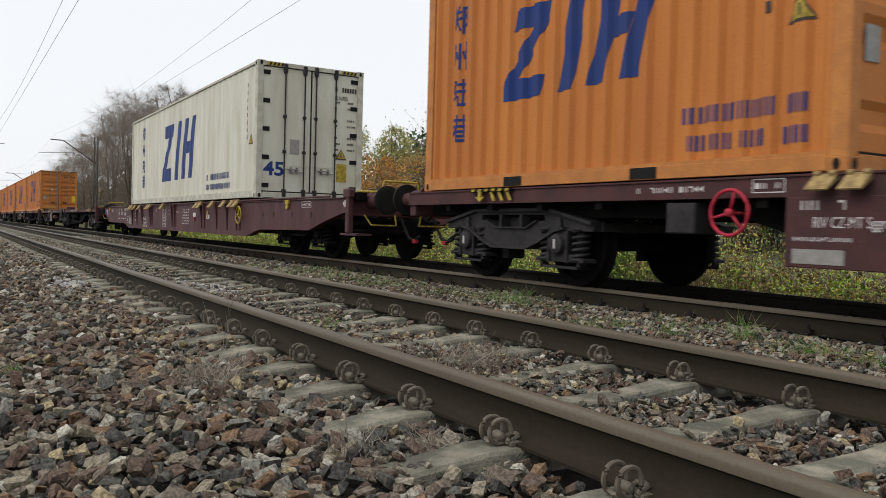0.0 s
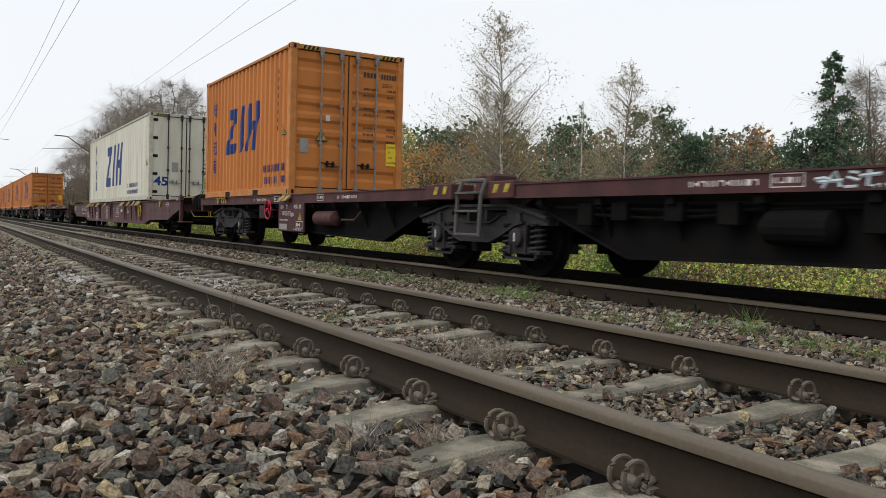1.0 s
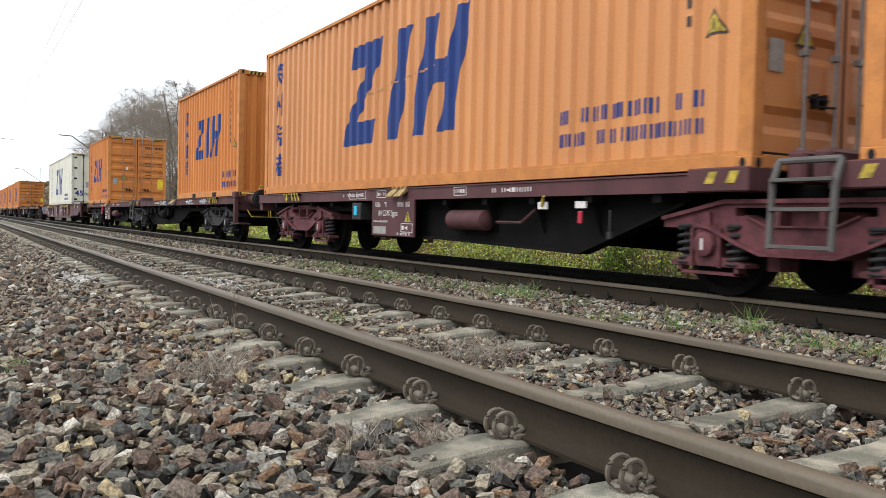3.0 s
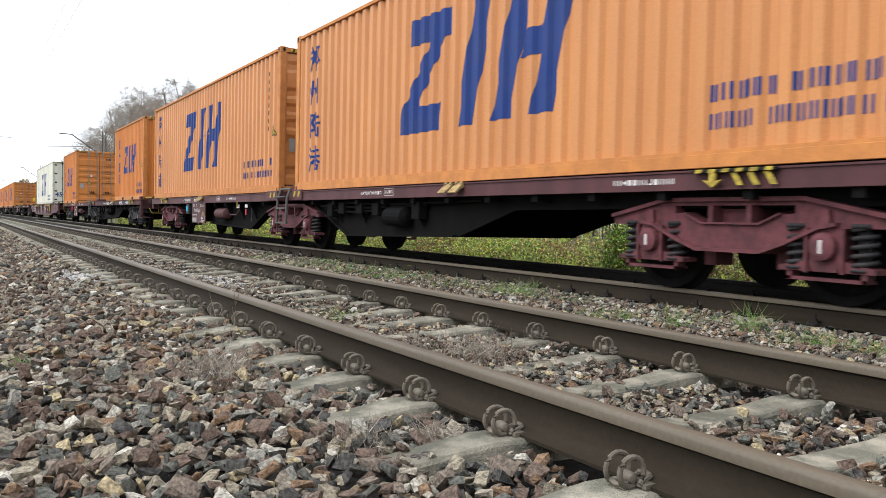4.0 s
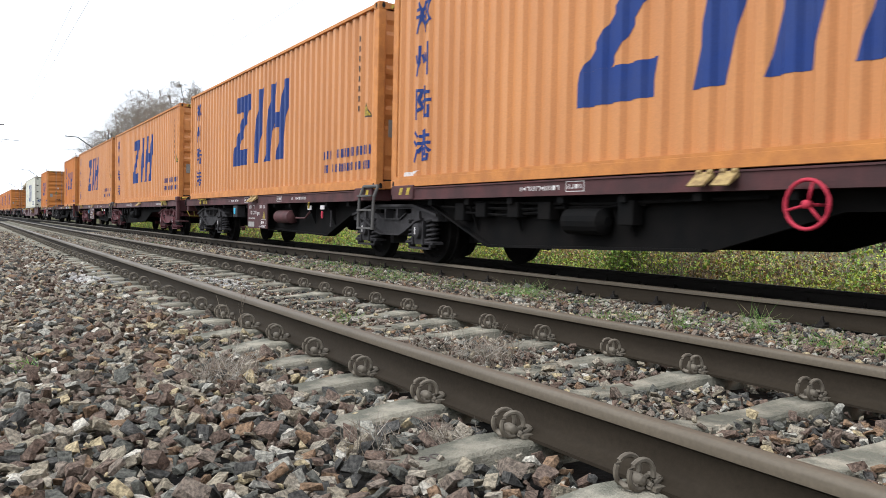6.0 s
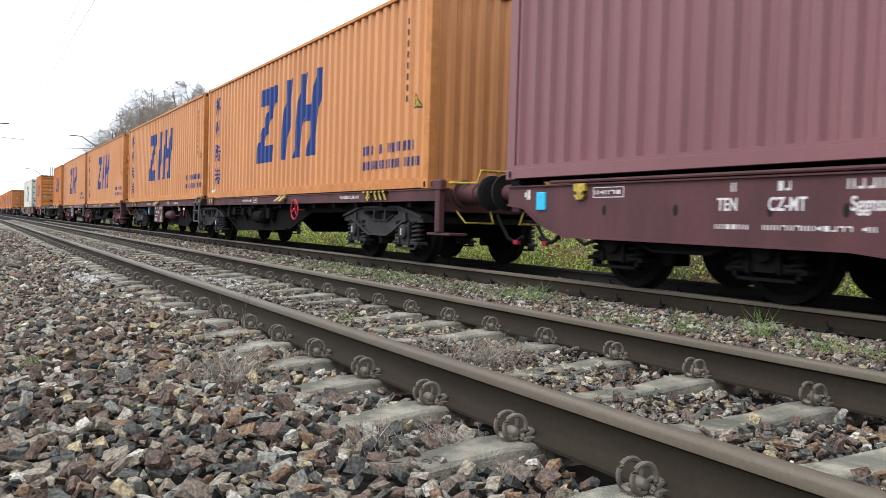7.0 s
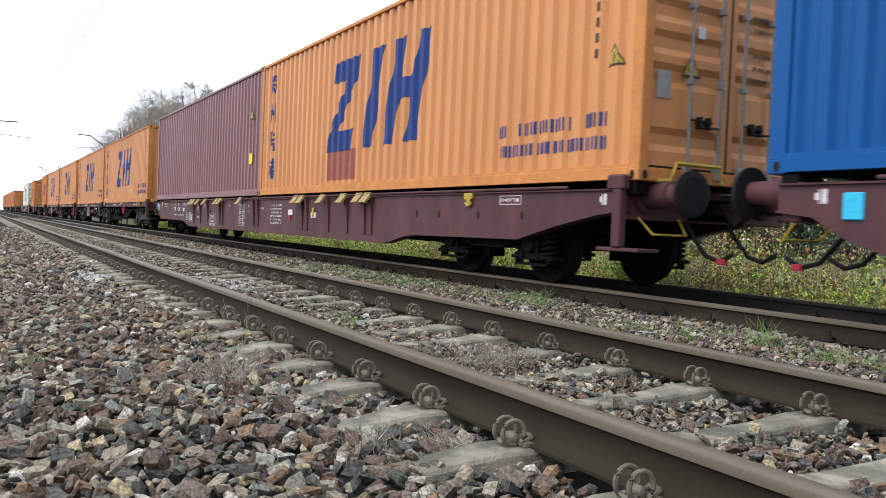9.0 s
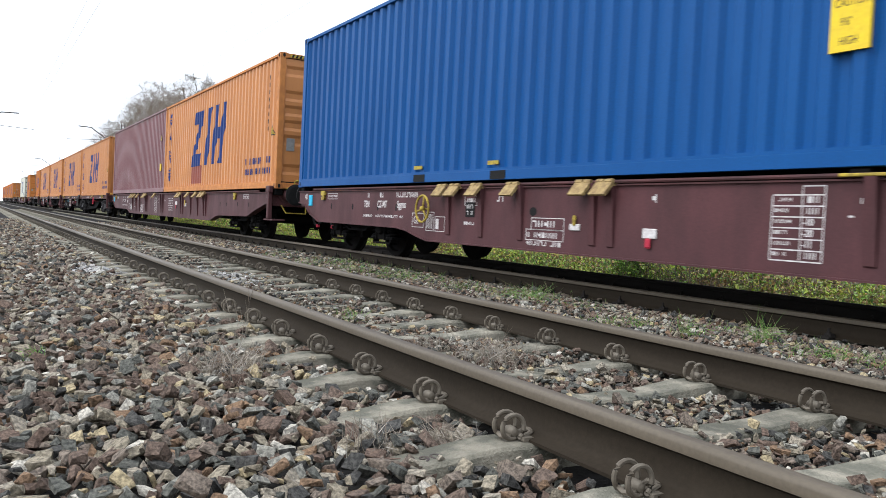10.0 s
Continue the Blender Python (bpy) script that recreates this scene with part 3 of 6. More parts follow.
SIGNS = ("15 100 21 84, 44 100 36 84, 4 79 53 79, 0 55 57 55, 29 79 27 52, 27 52 6 4, 31 46 52 12, 66 95 66 0, 66 93 92 93, 92 93 80 62, 80 62 94 36, 94 36 76 26",
         "22 95 20 42, 20 42 8 2, 53 95 53 4, 86 100 86 0, 4 66 10 44, 34 66 40 44, 67 66 73 44",
         "8 95 8 0, 8 93 35 93, 35 93 22 62, 22 62 37 36, 37 36 20 27, 47 82 95 82, 40 56 100 56, 70 100 70 5, 48 36 48 4, 93 36 93 2, 48 6 93 6",
         "4 96 18 83, 0 66 14 54, 2 0 20 36, 30 83 96 83, 22 59 100 59, 46 100 46 59, 77 100 77 59, 44 57 24 31, 73 57 100 33, 42 39 79 39, 79 39 79 22, 42 22 79 22, 42 39 42 5, 42 5 92 5, 92 5 94 20")


def side_marks(far, d, tops, size, only):
    """One sign of a column of four, drawn as plain strokes."""
    out, w = [], 0.052 * size
    for stroke in SIGNS[list(tops).index(only)].split(", "):
        a, b, c, e = (float(q) / 100 for q in stroke.split())
        p, q = Vector((far - d - size * (0.9 * a - 0.4), only - size + size * b)), Vector((far - d - size * (0.9 * c - 0.4), only - size + size * e))
        along = (q - p).normalized()
        side = Vector((-along.y, along.x)) * w
        p, q = p - along * w * 0.8, q + along * w * 0.8
        out.append([tuple(p + side), tuple(q + side), tuple(q - side), tuple(p - side)])
    return out


def small_print(far, d0, d1, z0, z1, n, r):
    """Unreadable or private lines of print become short bars."""
    out, w = [], (d1 - d0) / n
    for i in range(n):
        if r.random() < 0.12:
            continue
        a = far - d0 - i * w
        b = a - w * r.choice((0.6, 0.72, 0.8))
        out.append([(a, z0), (a - 0.24 * w, z0), (a - 0.24 * w, z1), (a, z1)])
        out.append([(b + 0.24 * w, z0), (b, z0), (b, z1), (b + 0.24 * w, z1)])
    return out


def casting_bm():
    """A corner fitting; its holes are dark ovals laid on, shade in their colour."""
    bm = blocks((-0.081, 0.081, -0.089, 0.089, -0.059, 0.059), bevel=0.008)
    return bm


def hole_bm():
    # flat oval whose dark colour stands for the shade inside a hole
    bm = bmesh.new()
    ring = [(0.03 * math.cos(a) , 0.045 * math.sin(a)) for a in (2 * math.pi * i / 10 for i in range(10))]
    prism(bm, ring, -0.004, 0.004, "x")
    return bm


def stripes(parent, x0, x1, y, z0, z1, n):
    """Slanting yellow and black warning bars on a top rail end."""
    w = (x1 - x0) / n
    for k, key in ((0, "yellow"), (1, "rubber")):
        bm = bmesh.new()
        for i in range(n):
            if i % 2 == k:
                a = x0 + i * w
                prism(bm, [(a, z0), (a + w, z0), (a + w + 0.03, z1), (a + 0.03, z1)], y - 0.004, y, "y")
        tagged(part("warning_stripes", bm, M[key], parent), kind="stuff")


def door_leaf_bm(x0, x1, z0, z1, y):
    """A door panel with broad horizontal swages, as one sheet with depth."""
    bm = bmesh.new()
    h = z1 - z0
    prof = [(0.0, 0.0)]
    for c in (0.10, 0.34, 0.46, 0.58, 0.70, 0.90):
        prof += [(c - 0.045, 0.0), (c - 0.02, 0.03), (c + 0.02, 0.03), (c + 0.045, 0.0)]
    prof.append((1.0, 0.0))
    out = [(y + d, z0 + h * s) for s, d in prof]
    prism(bm, out + [(y + 0.06, z1), (y + 0.06, z0)], x0 + 0.07, x1 - 0.07, "x")
    for a, b in ((x0, x0 + 0.07), (x1 - 0.07, x1)):
        block(bm, a, b, y - 0.006, y + 0.06, z0, z1)
    return bm


def end_doors(box, L, paint, frame, reefer, rnd):
    """Rear end with two door leaves, lock rods, hinges and print, at y = 0 facing -y."""
    hw, y = W / 2, 0.05
    z0, z1 = FLOOR + 0.16, FLOOR + HC - 0.12
    for side in (-1, 1):
        x0, x1 = (-hw + 0.09, -0.012) if side < 0 else (0.012, hw - 0.09)
        if reefer:
            bm = blocks((x0, x1, y, y + 0.07, z0, z1), bevel=0.006)
            for a, b in ((x0 + 0.52 * (x1 - x0), x1 - 0.05) if side < 0 else (x0 + 0.05, x0 + 0.48 * (x1 - x0)),):
                block(bm, a, b, y - 0.012, y, z0 + 0.55, z1 - 0.1)
        else:
            bm = door_leaf_bm(x0, x1, z0, z1, y)
        door = part("door", bm, M[paint], box)
        bm = blocks((x0 - 0.012, x0, y - 0.01, y + 0.05, z0, z1), (x1, x1 + 0.012, y - 0.01, y + 0.05, z0, z1), (x0 - 0.012, x1 + 0.012, y - 0.008, y + 0.05, z0 - 0.025, z0), (x0 - 0.012, x1 + 0.012, y - 0.008, y + 0.05, z1, z1 + 0.025))
        part("gasket", bm, M["rubber"], door, "black rubber door gasket")
        rods = ((-0.58, -0.16) if side < 0 else (0.18, 0.60))
        if reefer:
            rods = ((-0.60, -0.16) if side < 0 else (0.10, 0.56))
        for x in rods:
            bm = bmesh.new()
            tube(bm, [(x, y - 0.045, z0 - 0.11), (x, y - 0.045, z1 + 0.09)], 0.017, 8)
            for z in (z0 + 0.02, z0 + 0.85, z0 + 1.6, z1 - 0.08):
                block(bm, x - 0.035, x + 0.035, y - 0.065, y, z - 0.03, z + 0.03, 0.004)
            for z in (z0 - 0.02, z1 + 0.02):
                block(bm, x - 0.04, x + 0.04, y - 0.07, y + 0.01, z - 0.09, z + 0.06, 0.006)
            part("lock_rod", bm, M["bogie" if reefer else "steel"], door, "dark grimy lock rod" if reefer else "grey galvanised lock rod", False)
            bm = bmesh.new()
            hx = x + (0.3 if x in (rods[0],) else -0.3)
            tube(bm, [(x, y - 0.05, z0 + 0.42 + (0.06 if x == rods[0] else 0)), (hx, y - 0.06, z0 + 0.41 + (0.06 if x == rods[0] else 0))], 0.011, 6)
            block(bm, (x + hx) / 2 - 0.014, (x + hx) / 2 + 0.014, y - 0.07, y, z0 + 0.40, z0 + 0.52, 0.004)
            block(bm, (x + hx) / 2 - 0.035, (x + hx) / 2 + 0.035, y - 0.065, y, z0 + 0.45, z0 + 0.475, 0.004)
            part("door_handle", bm, M["rubber"] if not reefer else M["steel"], door, "dark door handle")
        for i in range(5 if reefer else 4):
            z = z0 + 0.12 + i * (z1 - z0 - 0.24) / (4 if reefer else 3)
            xo = x0 - 0.075 if side < 0 else x1 - (0.2 if reefer else 0.06)
            bm = blocks((xo, xo + (0.275 if reefer else 0.135), y - 0.022, y + 0.03, z - 0.045, z + 0.045), bevel=0.005)
            part("hinge", bm, M["rubber"] if reefer else M[frame], door)
    # print on the leaves
    rows = []
    for i in range(9):
        z = z1 - 0.62 - i * 0.13
        if i in (2, 5):
            continue
        for c0, c1 in ((0.34, 0.34 + rnd.uniform(0.2, 0.34)), (0.86, 0.86 + rnd.uniform(0.12, 0.22))):
            while c0 < c1:
                rows.append((c0, c0 + 0.022, z, z + 0.04))
                c0 += rnd.choice((0.034, 0.034, 0.05))
    rows += [(0.33 + 0.075 * i, 0.33 + 0.075 * i + 0.05, z1 - 0.37, z1 - 0.27) for i in range(4)]
    rows += [(0.72 + 0.06 * i, 0.72 + 0.06 * i + 0.04, z1 - 0.37, z1 - 0.27) for i in range(6)]
    bm = blocks(*[(a, b, y - 0.010, y - 0.0065, c, e) for a, b, c, e in rows])
    tagged(part("print", bm, M["dark_letter"], box, "dark stencilled print bars"), kind="stuff")
    if not reefer:
        words("type_code", "25G1", 0.11, box, M["dark_letter"], (0.74, y - 0.009, z1 - 0.53), FACE_END)
        part("sticker", blocks((0.86, 1.10, y - 0.012, y - 0.0065, z0 + 0.5, z0 + 0.95)), M["sticker"], box, "yellow caution sticker")
        for i, t in enumerate(("CAUTION", "9'6\"", "HIGH", "CONTAINER")):
            words("caution", t, 0.062, box, M["dark_letter"], (0.88 + 0.03 * (i in (1, 2)), y - 0.0132, z0 + 0.86 - 0.105 * i), FACE_END, "", 0.62)
        part("data_plate", blocks((-1.0, -0.82, y - 0.012, y - 0.0065, z0 + 0.66, z0 + 0.93)), M["plate"], box, "grey data plate")
        part("label_plate", blocks((-0.47, -0.38, y - 0.012, y - 0.0065, z0 + 1.3, z0 + 1.42)), M["letter"], box, "small white label")
    else:
        words("size_mark", "45", 0.40, box, M["navy"], (-1.04, y - 0.003, z0 + 0.34), FACE_END, "", 1.15, 0.012)
        words("type_code", "LNRB", 0.13, box, M["dark_letter"], (0.6, y - 0.009, z1 - 0.55), FACE_END, "", 0.8)
        part("data_plate", blocks((-0.47, -0.26, y - 0.018, y - 0.0125, z0 + 0.8, z0 + 1.12)), M["plate"], box, "grey data plate")
        part("sticker", blocks((0.62, 0.86, y - 0.006, y - 0.001, z0 + 0.26, z0 + 0.66)), M["yellow"], box, "yellow warning sticker")
    warning_sign(box, 0.72 if reefer else -0.55, y - 0.012, z0 + (0.86 if reefer else 1.0), end=True)


def warning_sign(box, a, b, z, end=False, size=0.24):
    """Yellow triangle with a dark rim, on an end (a = x, b = y) or on a side (a = y, b = x)."""
    for k, (key, f, off) in enumerate((("dark_letter", 1.0, 0.0), ("yellow", 0.78, 0.002))):
        bm = bmesh.new()
        tri = [(a - size * 0.55 * f, z - size * 0.42 * f), (a + size * 0.55 * f, z - size * 0.42 * f), (a, z + size * 0.55 * f)]
        prism(bm, tri, b - off - 0.002, b + 0.004, "y" if end else "x")
        part("warning_sign", bm, M[key], box, "yellow warning triangle" if k else "")
    w = size * 0.05
    bm = blocks((a - w, a + w, b - 0.006, b - 0.003, z - 0.05, z + 0.05)) if end else blocks((b - 0.006, b - 0.003, a - w, a + w, z - 0.05, z + 0.05))
    part("warning_mark", bm, M["dark_letter"], box)


def container(u, L, paint, frame, label, doors=True, logo=None, reefer=False, pockets=False, seed=0, height=HC):
    """A freight container whose rear lower end stands at y = u on the train; returns its root."""
    rnd = random.Random(seed)
    root = tagged(new("shipping_container"), label, "shipping container", group="containers on the train")
    hw, top = W / 2, FLOOR + height
    side_lo, side_hi = FLOOR + 0.155, top - 0.075
    pts = wave(0.17, L - 0.17, 0.278 if not reefer else 0.42, 0.046 if not reefer else 0.012)
    # sides
    for sgn in (-1, 1):
        bm = bmesh.new()
        out = [(sgn * (hw - SKIN - d), y) for y, d in pts]
        inner = [(sgn * (hw - 0.09), L - 0.17), (sgn * (hw - 0.09), 0.17)]
        prism(bm, out + inner, side_lo, side_hi, "z")
        part("side_panel", bm, M[paint], root)
        bm = blocks((sgn * hw, sgn * (hw - 0.07), 0.16, L - 0.16, FLOOR + 0.012, FLOOR + 0.13), bevel=0.004)
        block(bm, sgn * (hw - 0.003), sgn * (hw - 0.085), 0.16, L - 0.16, FLOOR + 0.13, FLOOR + 0.16)
        part("bottom_rail", bm, M[frame], root)
        part("top_rail", blocks((sgn * hw, sgn * (hw - 0.06), 0.16, L - 0.16, top - 0.08, top - 0.02), bevel=0.006), M[frame], root)
    # corner posts, end sills, headers and fittings
    for sgn in (-1, 1):
        for y0, y1 in ((0.0, 0.165), (L - 0.165, L)):
            part("corner_post", blocks((sgn * (hw - 0.004), sgn * (hw - 0.13), y0 + 0.004, y1 - 0.004, FLOOR + 0.11, top - 0.11), bevel=0.008), M[frame], root)
            for z in (FLOOR + 0.059, top - 0.059):
                fit_ob = shared(("casting",), casting_bm, "corner_casting", None, root)
                if not fit_ob.data.materials:
                    fit_ob.data.materials.append(M["orange_frame"])
                fit_ob.location = (sgn * (hw - 0.081), (y0 + y1) / 2 + (0.007 if y0 == 0 else -0.007), z)
                fit_ob.material_slots[0].link = "OBJECT"
                fit_ob.material_slots[0].material = M[frame]
                h = shared(("hole",), hole_bm, "casting_hole", M["rubber"], fit_ob)
                h.location = (-sgn * 0.0 + sgn * 0.08, 0, 0)
                h2 = shared(("hole",), hole_bm, "casting_hole", M["rubber"], fit_ob)
                h2.matrix_local = Matrix.Translation((0, -0.088 if y0 == 0 else 0.088, 0)) @ Matrix.Rotation(math.pi / 2, 4, "Z")
    for y0, y1 in ((0.012, 0.14), (L - 0.14, L - 0.012)):
        part("end_sill", blocks((-hw + 0.16, hw - 0.16, y0, y1, FLOOR + 0.01, FLOOR + 0.135), bevel=0.005), M[frame], root)
        part("end_header", blocks((-hw + 0.16, hw - 0.16, y0, y1, top - 0.105, top - 0.012), bevel=0.005), M[frame], root)
    part("roof", roof_bm(L, hw, top), M[paint], root)
    part("floor", blocks((-hw + 0.07, hw - 0.07, 0.14, L - 0.14, FLOOR + 0.05, FLOOR + 0.14)), M["black"], root, "dark container floor")
    # far end always plain; rear end with doors or plain
    for rear in (True, False):
        if rear and doors:
            continue
        yy, d = (0.03, 1) if rear else (L - 0.03, -1)
        bm = bmesh.new()
        out = [(x, yy + d * dd) for x, dd in [(a, b) for a, b in wave(-hw + 0.13, hw - 0.13, 0.25, 0.045)]]
        prism(bm, out + [(hw - 0.13, yy + d * 0.08), (-hw + 0.13, yy + d * 0.08)], FLOOR + 0.12, top - 0.1, "z")
        part("end_panel", bm, M[paint], root)
    if doors:
        end_doors(root, L, paint, frame, reefer, rnd)
    for a, b in ((-hw + 0.2, -hw + 0.55), (hw - 0.55, hw - 0.2)):
        stripes(root, a, b, 0.010, top - 0.095, top - 0.03, 8)
    if pockets:
        for y in (L / 2 - 1.02, L / 2 + 1.02):
            # dark block laid on the rail, the pocket's inner shade as its colour
            part("fork_pocket", blocks((-hw - 0.004, -hw + 0.1, y - 0.17, y + 0.17, FLOOR + 0.02, FLOOR + 0.125)), M["rubber"], root, "forklift pocket, its shade a dark block")
    if logo:
        d0, d1, zl, zh, chd, chs, chz, t0, t1, tz = logo
        x = -(hw - SKIN)
        forms = emblem(L, d0, d1, zl, zh)
        for group in (forms[:3], forms[3:4], forms[4:]):
            link("emblem_form", painted(group, pts, x), M["navy"], root, "dark blue slanted operator mark")
        for top_z in chz:
            tagged(link("side_sign", painted(side_marks(L, chd, chz, chs, top_z), pts, x), M["navy"], root, "dark blue sign of plain strokes"), kind="stuff")
        pr = small_print(L, t0, t1, tz, tz + 0.145, 17, rnd) + small_print(L, t0, t1, tz - 0.235, tz - 0.10, 20, rnd)
        tagged(link("contact_print", painted(pr, pts, x), M["navy"], root, "two lines of dark blue print bars"), kind="stuff")
        for key, k, off in (("dark_letter", 1.0, 0.0), ("yellow", 0.76, 0.002)):
            tri = [(0.45 + 0.13 * k, 2.46 - 0.1 * k), (0.45 - 0.13 * k, 2.46 - 0.1 * k), (0.45, 2.46 + 0.13 * k)]
            link("warning_sign", painted([tri], pts, x - off), M[key], root, "yellow warning triangle")
        link("warning_mark", painted([[(0.46, 2.41), (0.44, 2.41), (0.44, 2.5), (0.46, 2.5)]], pts, x - 0.004), M["dark_letter"], root)
        pr = [[(0.75 - 0.0, top - 0.5 - 0.16 * i), (0.70, top - 0.5 - 0.16 * i), (0.70, top - 0.41 - 0.16 * i), (0.75, top - 0.41 - 0.16 * i)] for i in range(8)]
        tagged(link("upright_print", painted(pr, pts, x), M["dark_letter"], root, "upright row of small print bars"), kind="stuff")
    return root


def roof_bm(L, hw, top):
    bm = bmesh.new()
    pts = wave(0.14, L - 0.14, 0.28, 0.02)
    prism(bm, [(y, top - 0.02 - d) for y, d in pts] + [(L - 0.14, top - 0.06), (0.14, top - 0.06)], -hw + 0.06, hw - 0.06, "x")
    return bm


L20, L40, L45 = 6.058, 12.192, 13.716
Z40 = (4.2, 8.12, 1.93, 3.51, 0.86, 0.42, (3.78, 3.19, 2.59, 1.99), 9.9, 11.87, 1.78)
Z20 = (1.72, 4.15, 2.20, 3.22, 0.74, 0.33, (3.52, 3.06, 2.60, 2.15), 4.48, 5.72, 1.68)
Z22 = (2.0, 4.43, 2.235, 3.26, 0.96, 0.37, (3.61, 3.16, 2.71, 2.26), 4.6, 5.75, 1.68)
Z41 = (4.02, 7.86, 1.93, 3.51, 0.80, 0.42, (3.78, 3.19, 2.59, 1.99), 9.66, 11.65, 1.78)
Z45 = (4.76, 8.65, 1.84, 3.47, 1.97, 0.40, (3.71, 3.17, 2.64, 2.14), 9.8, 11.8, 1.70)
MOVING = []


def load_train():
    ora = "scuffed orange corrugated container with dark blue marking"
    for i, (u, L, paint, doors, logo) in enumerate(((1.87, L20, "orange", True, Z20), (-17.34, L20, "orange", False, Z22), (-31.4, L40, "orange", True, Z41), (-44.5, L40, "orange", True, Z40),
                                                    (-58.1, L40, "orange", True, Z40), (-70.8, L40, "orange", False, Z40), (-84.9, L40, "maroon", True, None), (-97.05, L40, "orange", True, Z41),
                                                    (-110.7, L40, "blue", True, None), (63.2, L40, "orange", True, Z40), (76.3, L40, "orange", True, Z40), (90.2, L40, "orange", True, Z40),
                                                    (103.3, L40, "orange", True, Z40), (116.9, L40, "orange", True, Z40), (130.0, L40, "orange", True, Z40), (15.05, L45, "white", True, Z45))):
        label = {"orange": ora + (", short, on wagon" if L == L20 else ""), "maroon": "plain maroon corrugated steel container on a fishbelly wagon", "blue": "bright blue corrugated steel container on a fishbelly wagon",
                 "white": "dirty cream refrigerated container with dark blue marking on a wagon"}[paint]
        frame_key = {"orange": "orange_frame", "white": "white_frame"}.get(paint, paint)
        ob = container(u, L, "orange_deep" if i in (0, 1, 9, 10, 11, 12, 13, 14) else paint, frame_key, label, doors, logo, paint == "white", L == L20 or paint == "blue", i)
        MOVING.append((ob, u, 0.05 if i in (6, 7, 8, 15) else 0.0))
        hw = W / 2
        pts, xs = wave(0.17, L - 0.17), -(hw - SKIN)
        if i == 7:
            patch = [[(L - 4.08, 1.43), (L - 5.29, 1.43), (L - 5.29, 1.955), (L - 4.08, 1.925)]]
            link("repaint_patch", painted(patch, pts, xs), M["patch"], ob, "reddish repainted patch below the mark")
        if i == 5:
            link("repair_patch", painted([[(L - 0.3, 1.36), (L - 0.62, 1.36), (L - 0.8, 1.44), (L - 0.3, 1.42)]], pts, xs), M["letter"], ob, "pale torn film at the corner")
        if i == 2:
            rub = random.Random(8)
            marks = []
            for k in range(14):
                a, zz = L - 4.7 - 0.17 * k, 2.66 + 0.012 * k + rub.uniform(-0.02, 0.02)
                marks.append([(a, zz), (a - 0.09, zz), (a - 0.08, zz + 0.03), (a - 0.01, zz + 0.03)])
            tagged(link("scrape", painted(marks, pts, xs - 0.002), M["scuff"], ob, "row of scraped dents along the side"), kind="stuff")
        if paint == "blue":
            for y in (4.0, 5.97):
                part("tag", blocks((-hw - 0.004, -hw + 0.01, L - (-98.51 - -103.54) - 0.12 if y == 4.0 else L - 7.0 - 0.12, (L - 5.03 + 0.12) if y == 4.0 else L - 7.0 + 0.12, FLOOR + 0.20, FLOOR + 0.25)), M["yellow"], ob, "yellow pocket tag")
            part("sticker", blocks((-hw - 0.006, -hw + 0.02, 0.36, 0.68, 2.06, 2.5)), M["sticker"], ob, "yellow caution sticker")
            for j, t in enumerate(("CAUTION", "9'6\"", "HIGH")):
                words("caution", t, 0.085, ob, M["dark_letter"], (-hw - 0.0068, 0.65 - 0.05 * (j > 0), 2.39 - 0.14 * j), FACE_SIDE, "", 0.72)
        if paint == "maroon":
            warning_sign(ob, 0.75, -hw + 0.004, 3.1, size=0.26)
            part("sticker", blocks((-hw - 0.002, -hw + 0.02, 0.65, 0.85, 1.95, 2.2)), M["sticker"], ob, "yellow sticker")


load_train()

# ---- wagons ----
WHEEL_R = 0.46
WHEELSETS = []


def wheelset_bm():
    """Axle with two spoked-looking disc wheels; turns about x."""
    bm = bmesh.new()
    tube(bm, [(-1.0, 0, 0), (1.0, 0, 0)], 0.075, 10)
    for sgn in (-1, 1):
        prof = [(0.70, 0.09), (0.70, 0.30), (0.685, 0.36), (0.685, 0.492), (0.712, 0.492), (0.722, 0.462), (0.815, 0.456), (0.815, 0.385), (0.775, 0.36), (0.765, 0.16), (0.80, 0.13), (0.80, 0.09)]
        lathe(bm, [(sgn * a, r) for a, r in prof], (0, 0, 0), 28)
    for k in range(2):
        block(bm, -0.803, -0.80, -0.02, 0.02, 0.2 if k else -0.3, 0.3 if k else -0.2)
    return bm


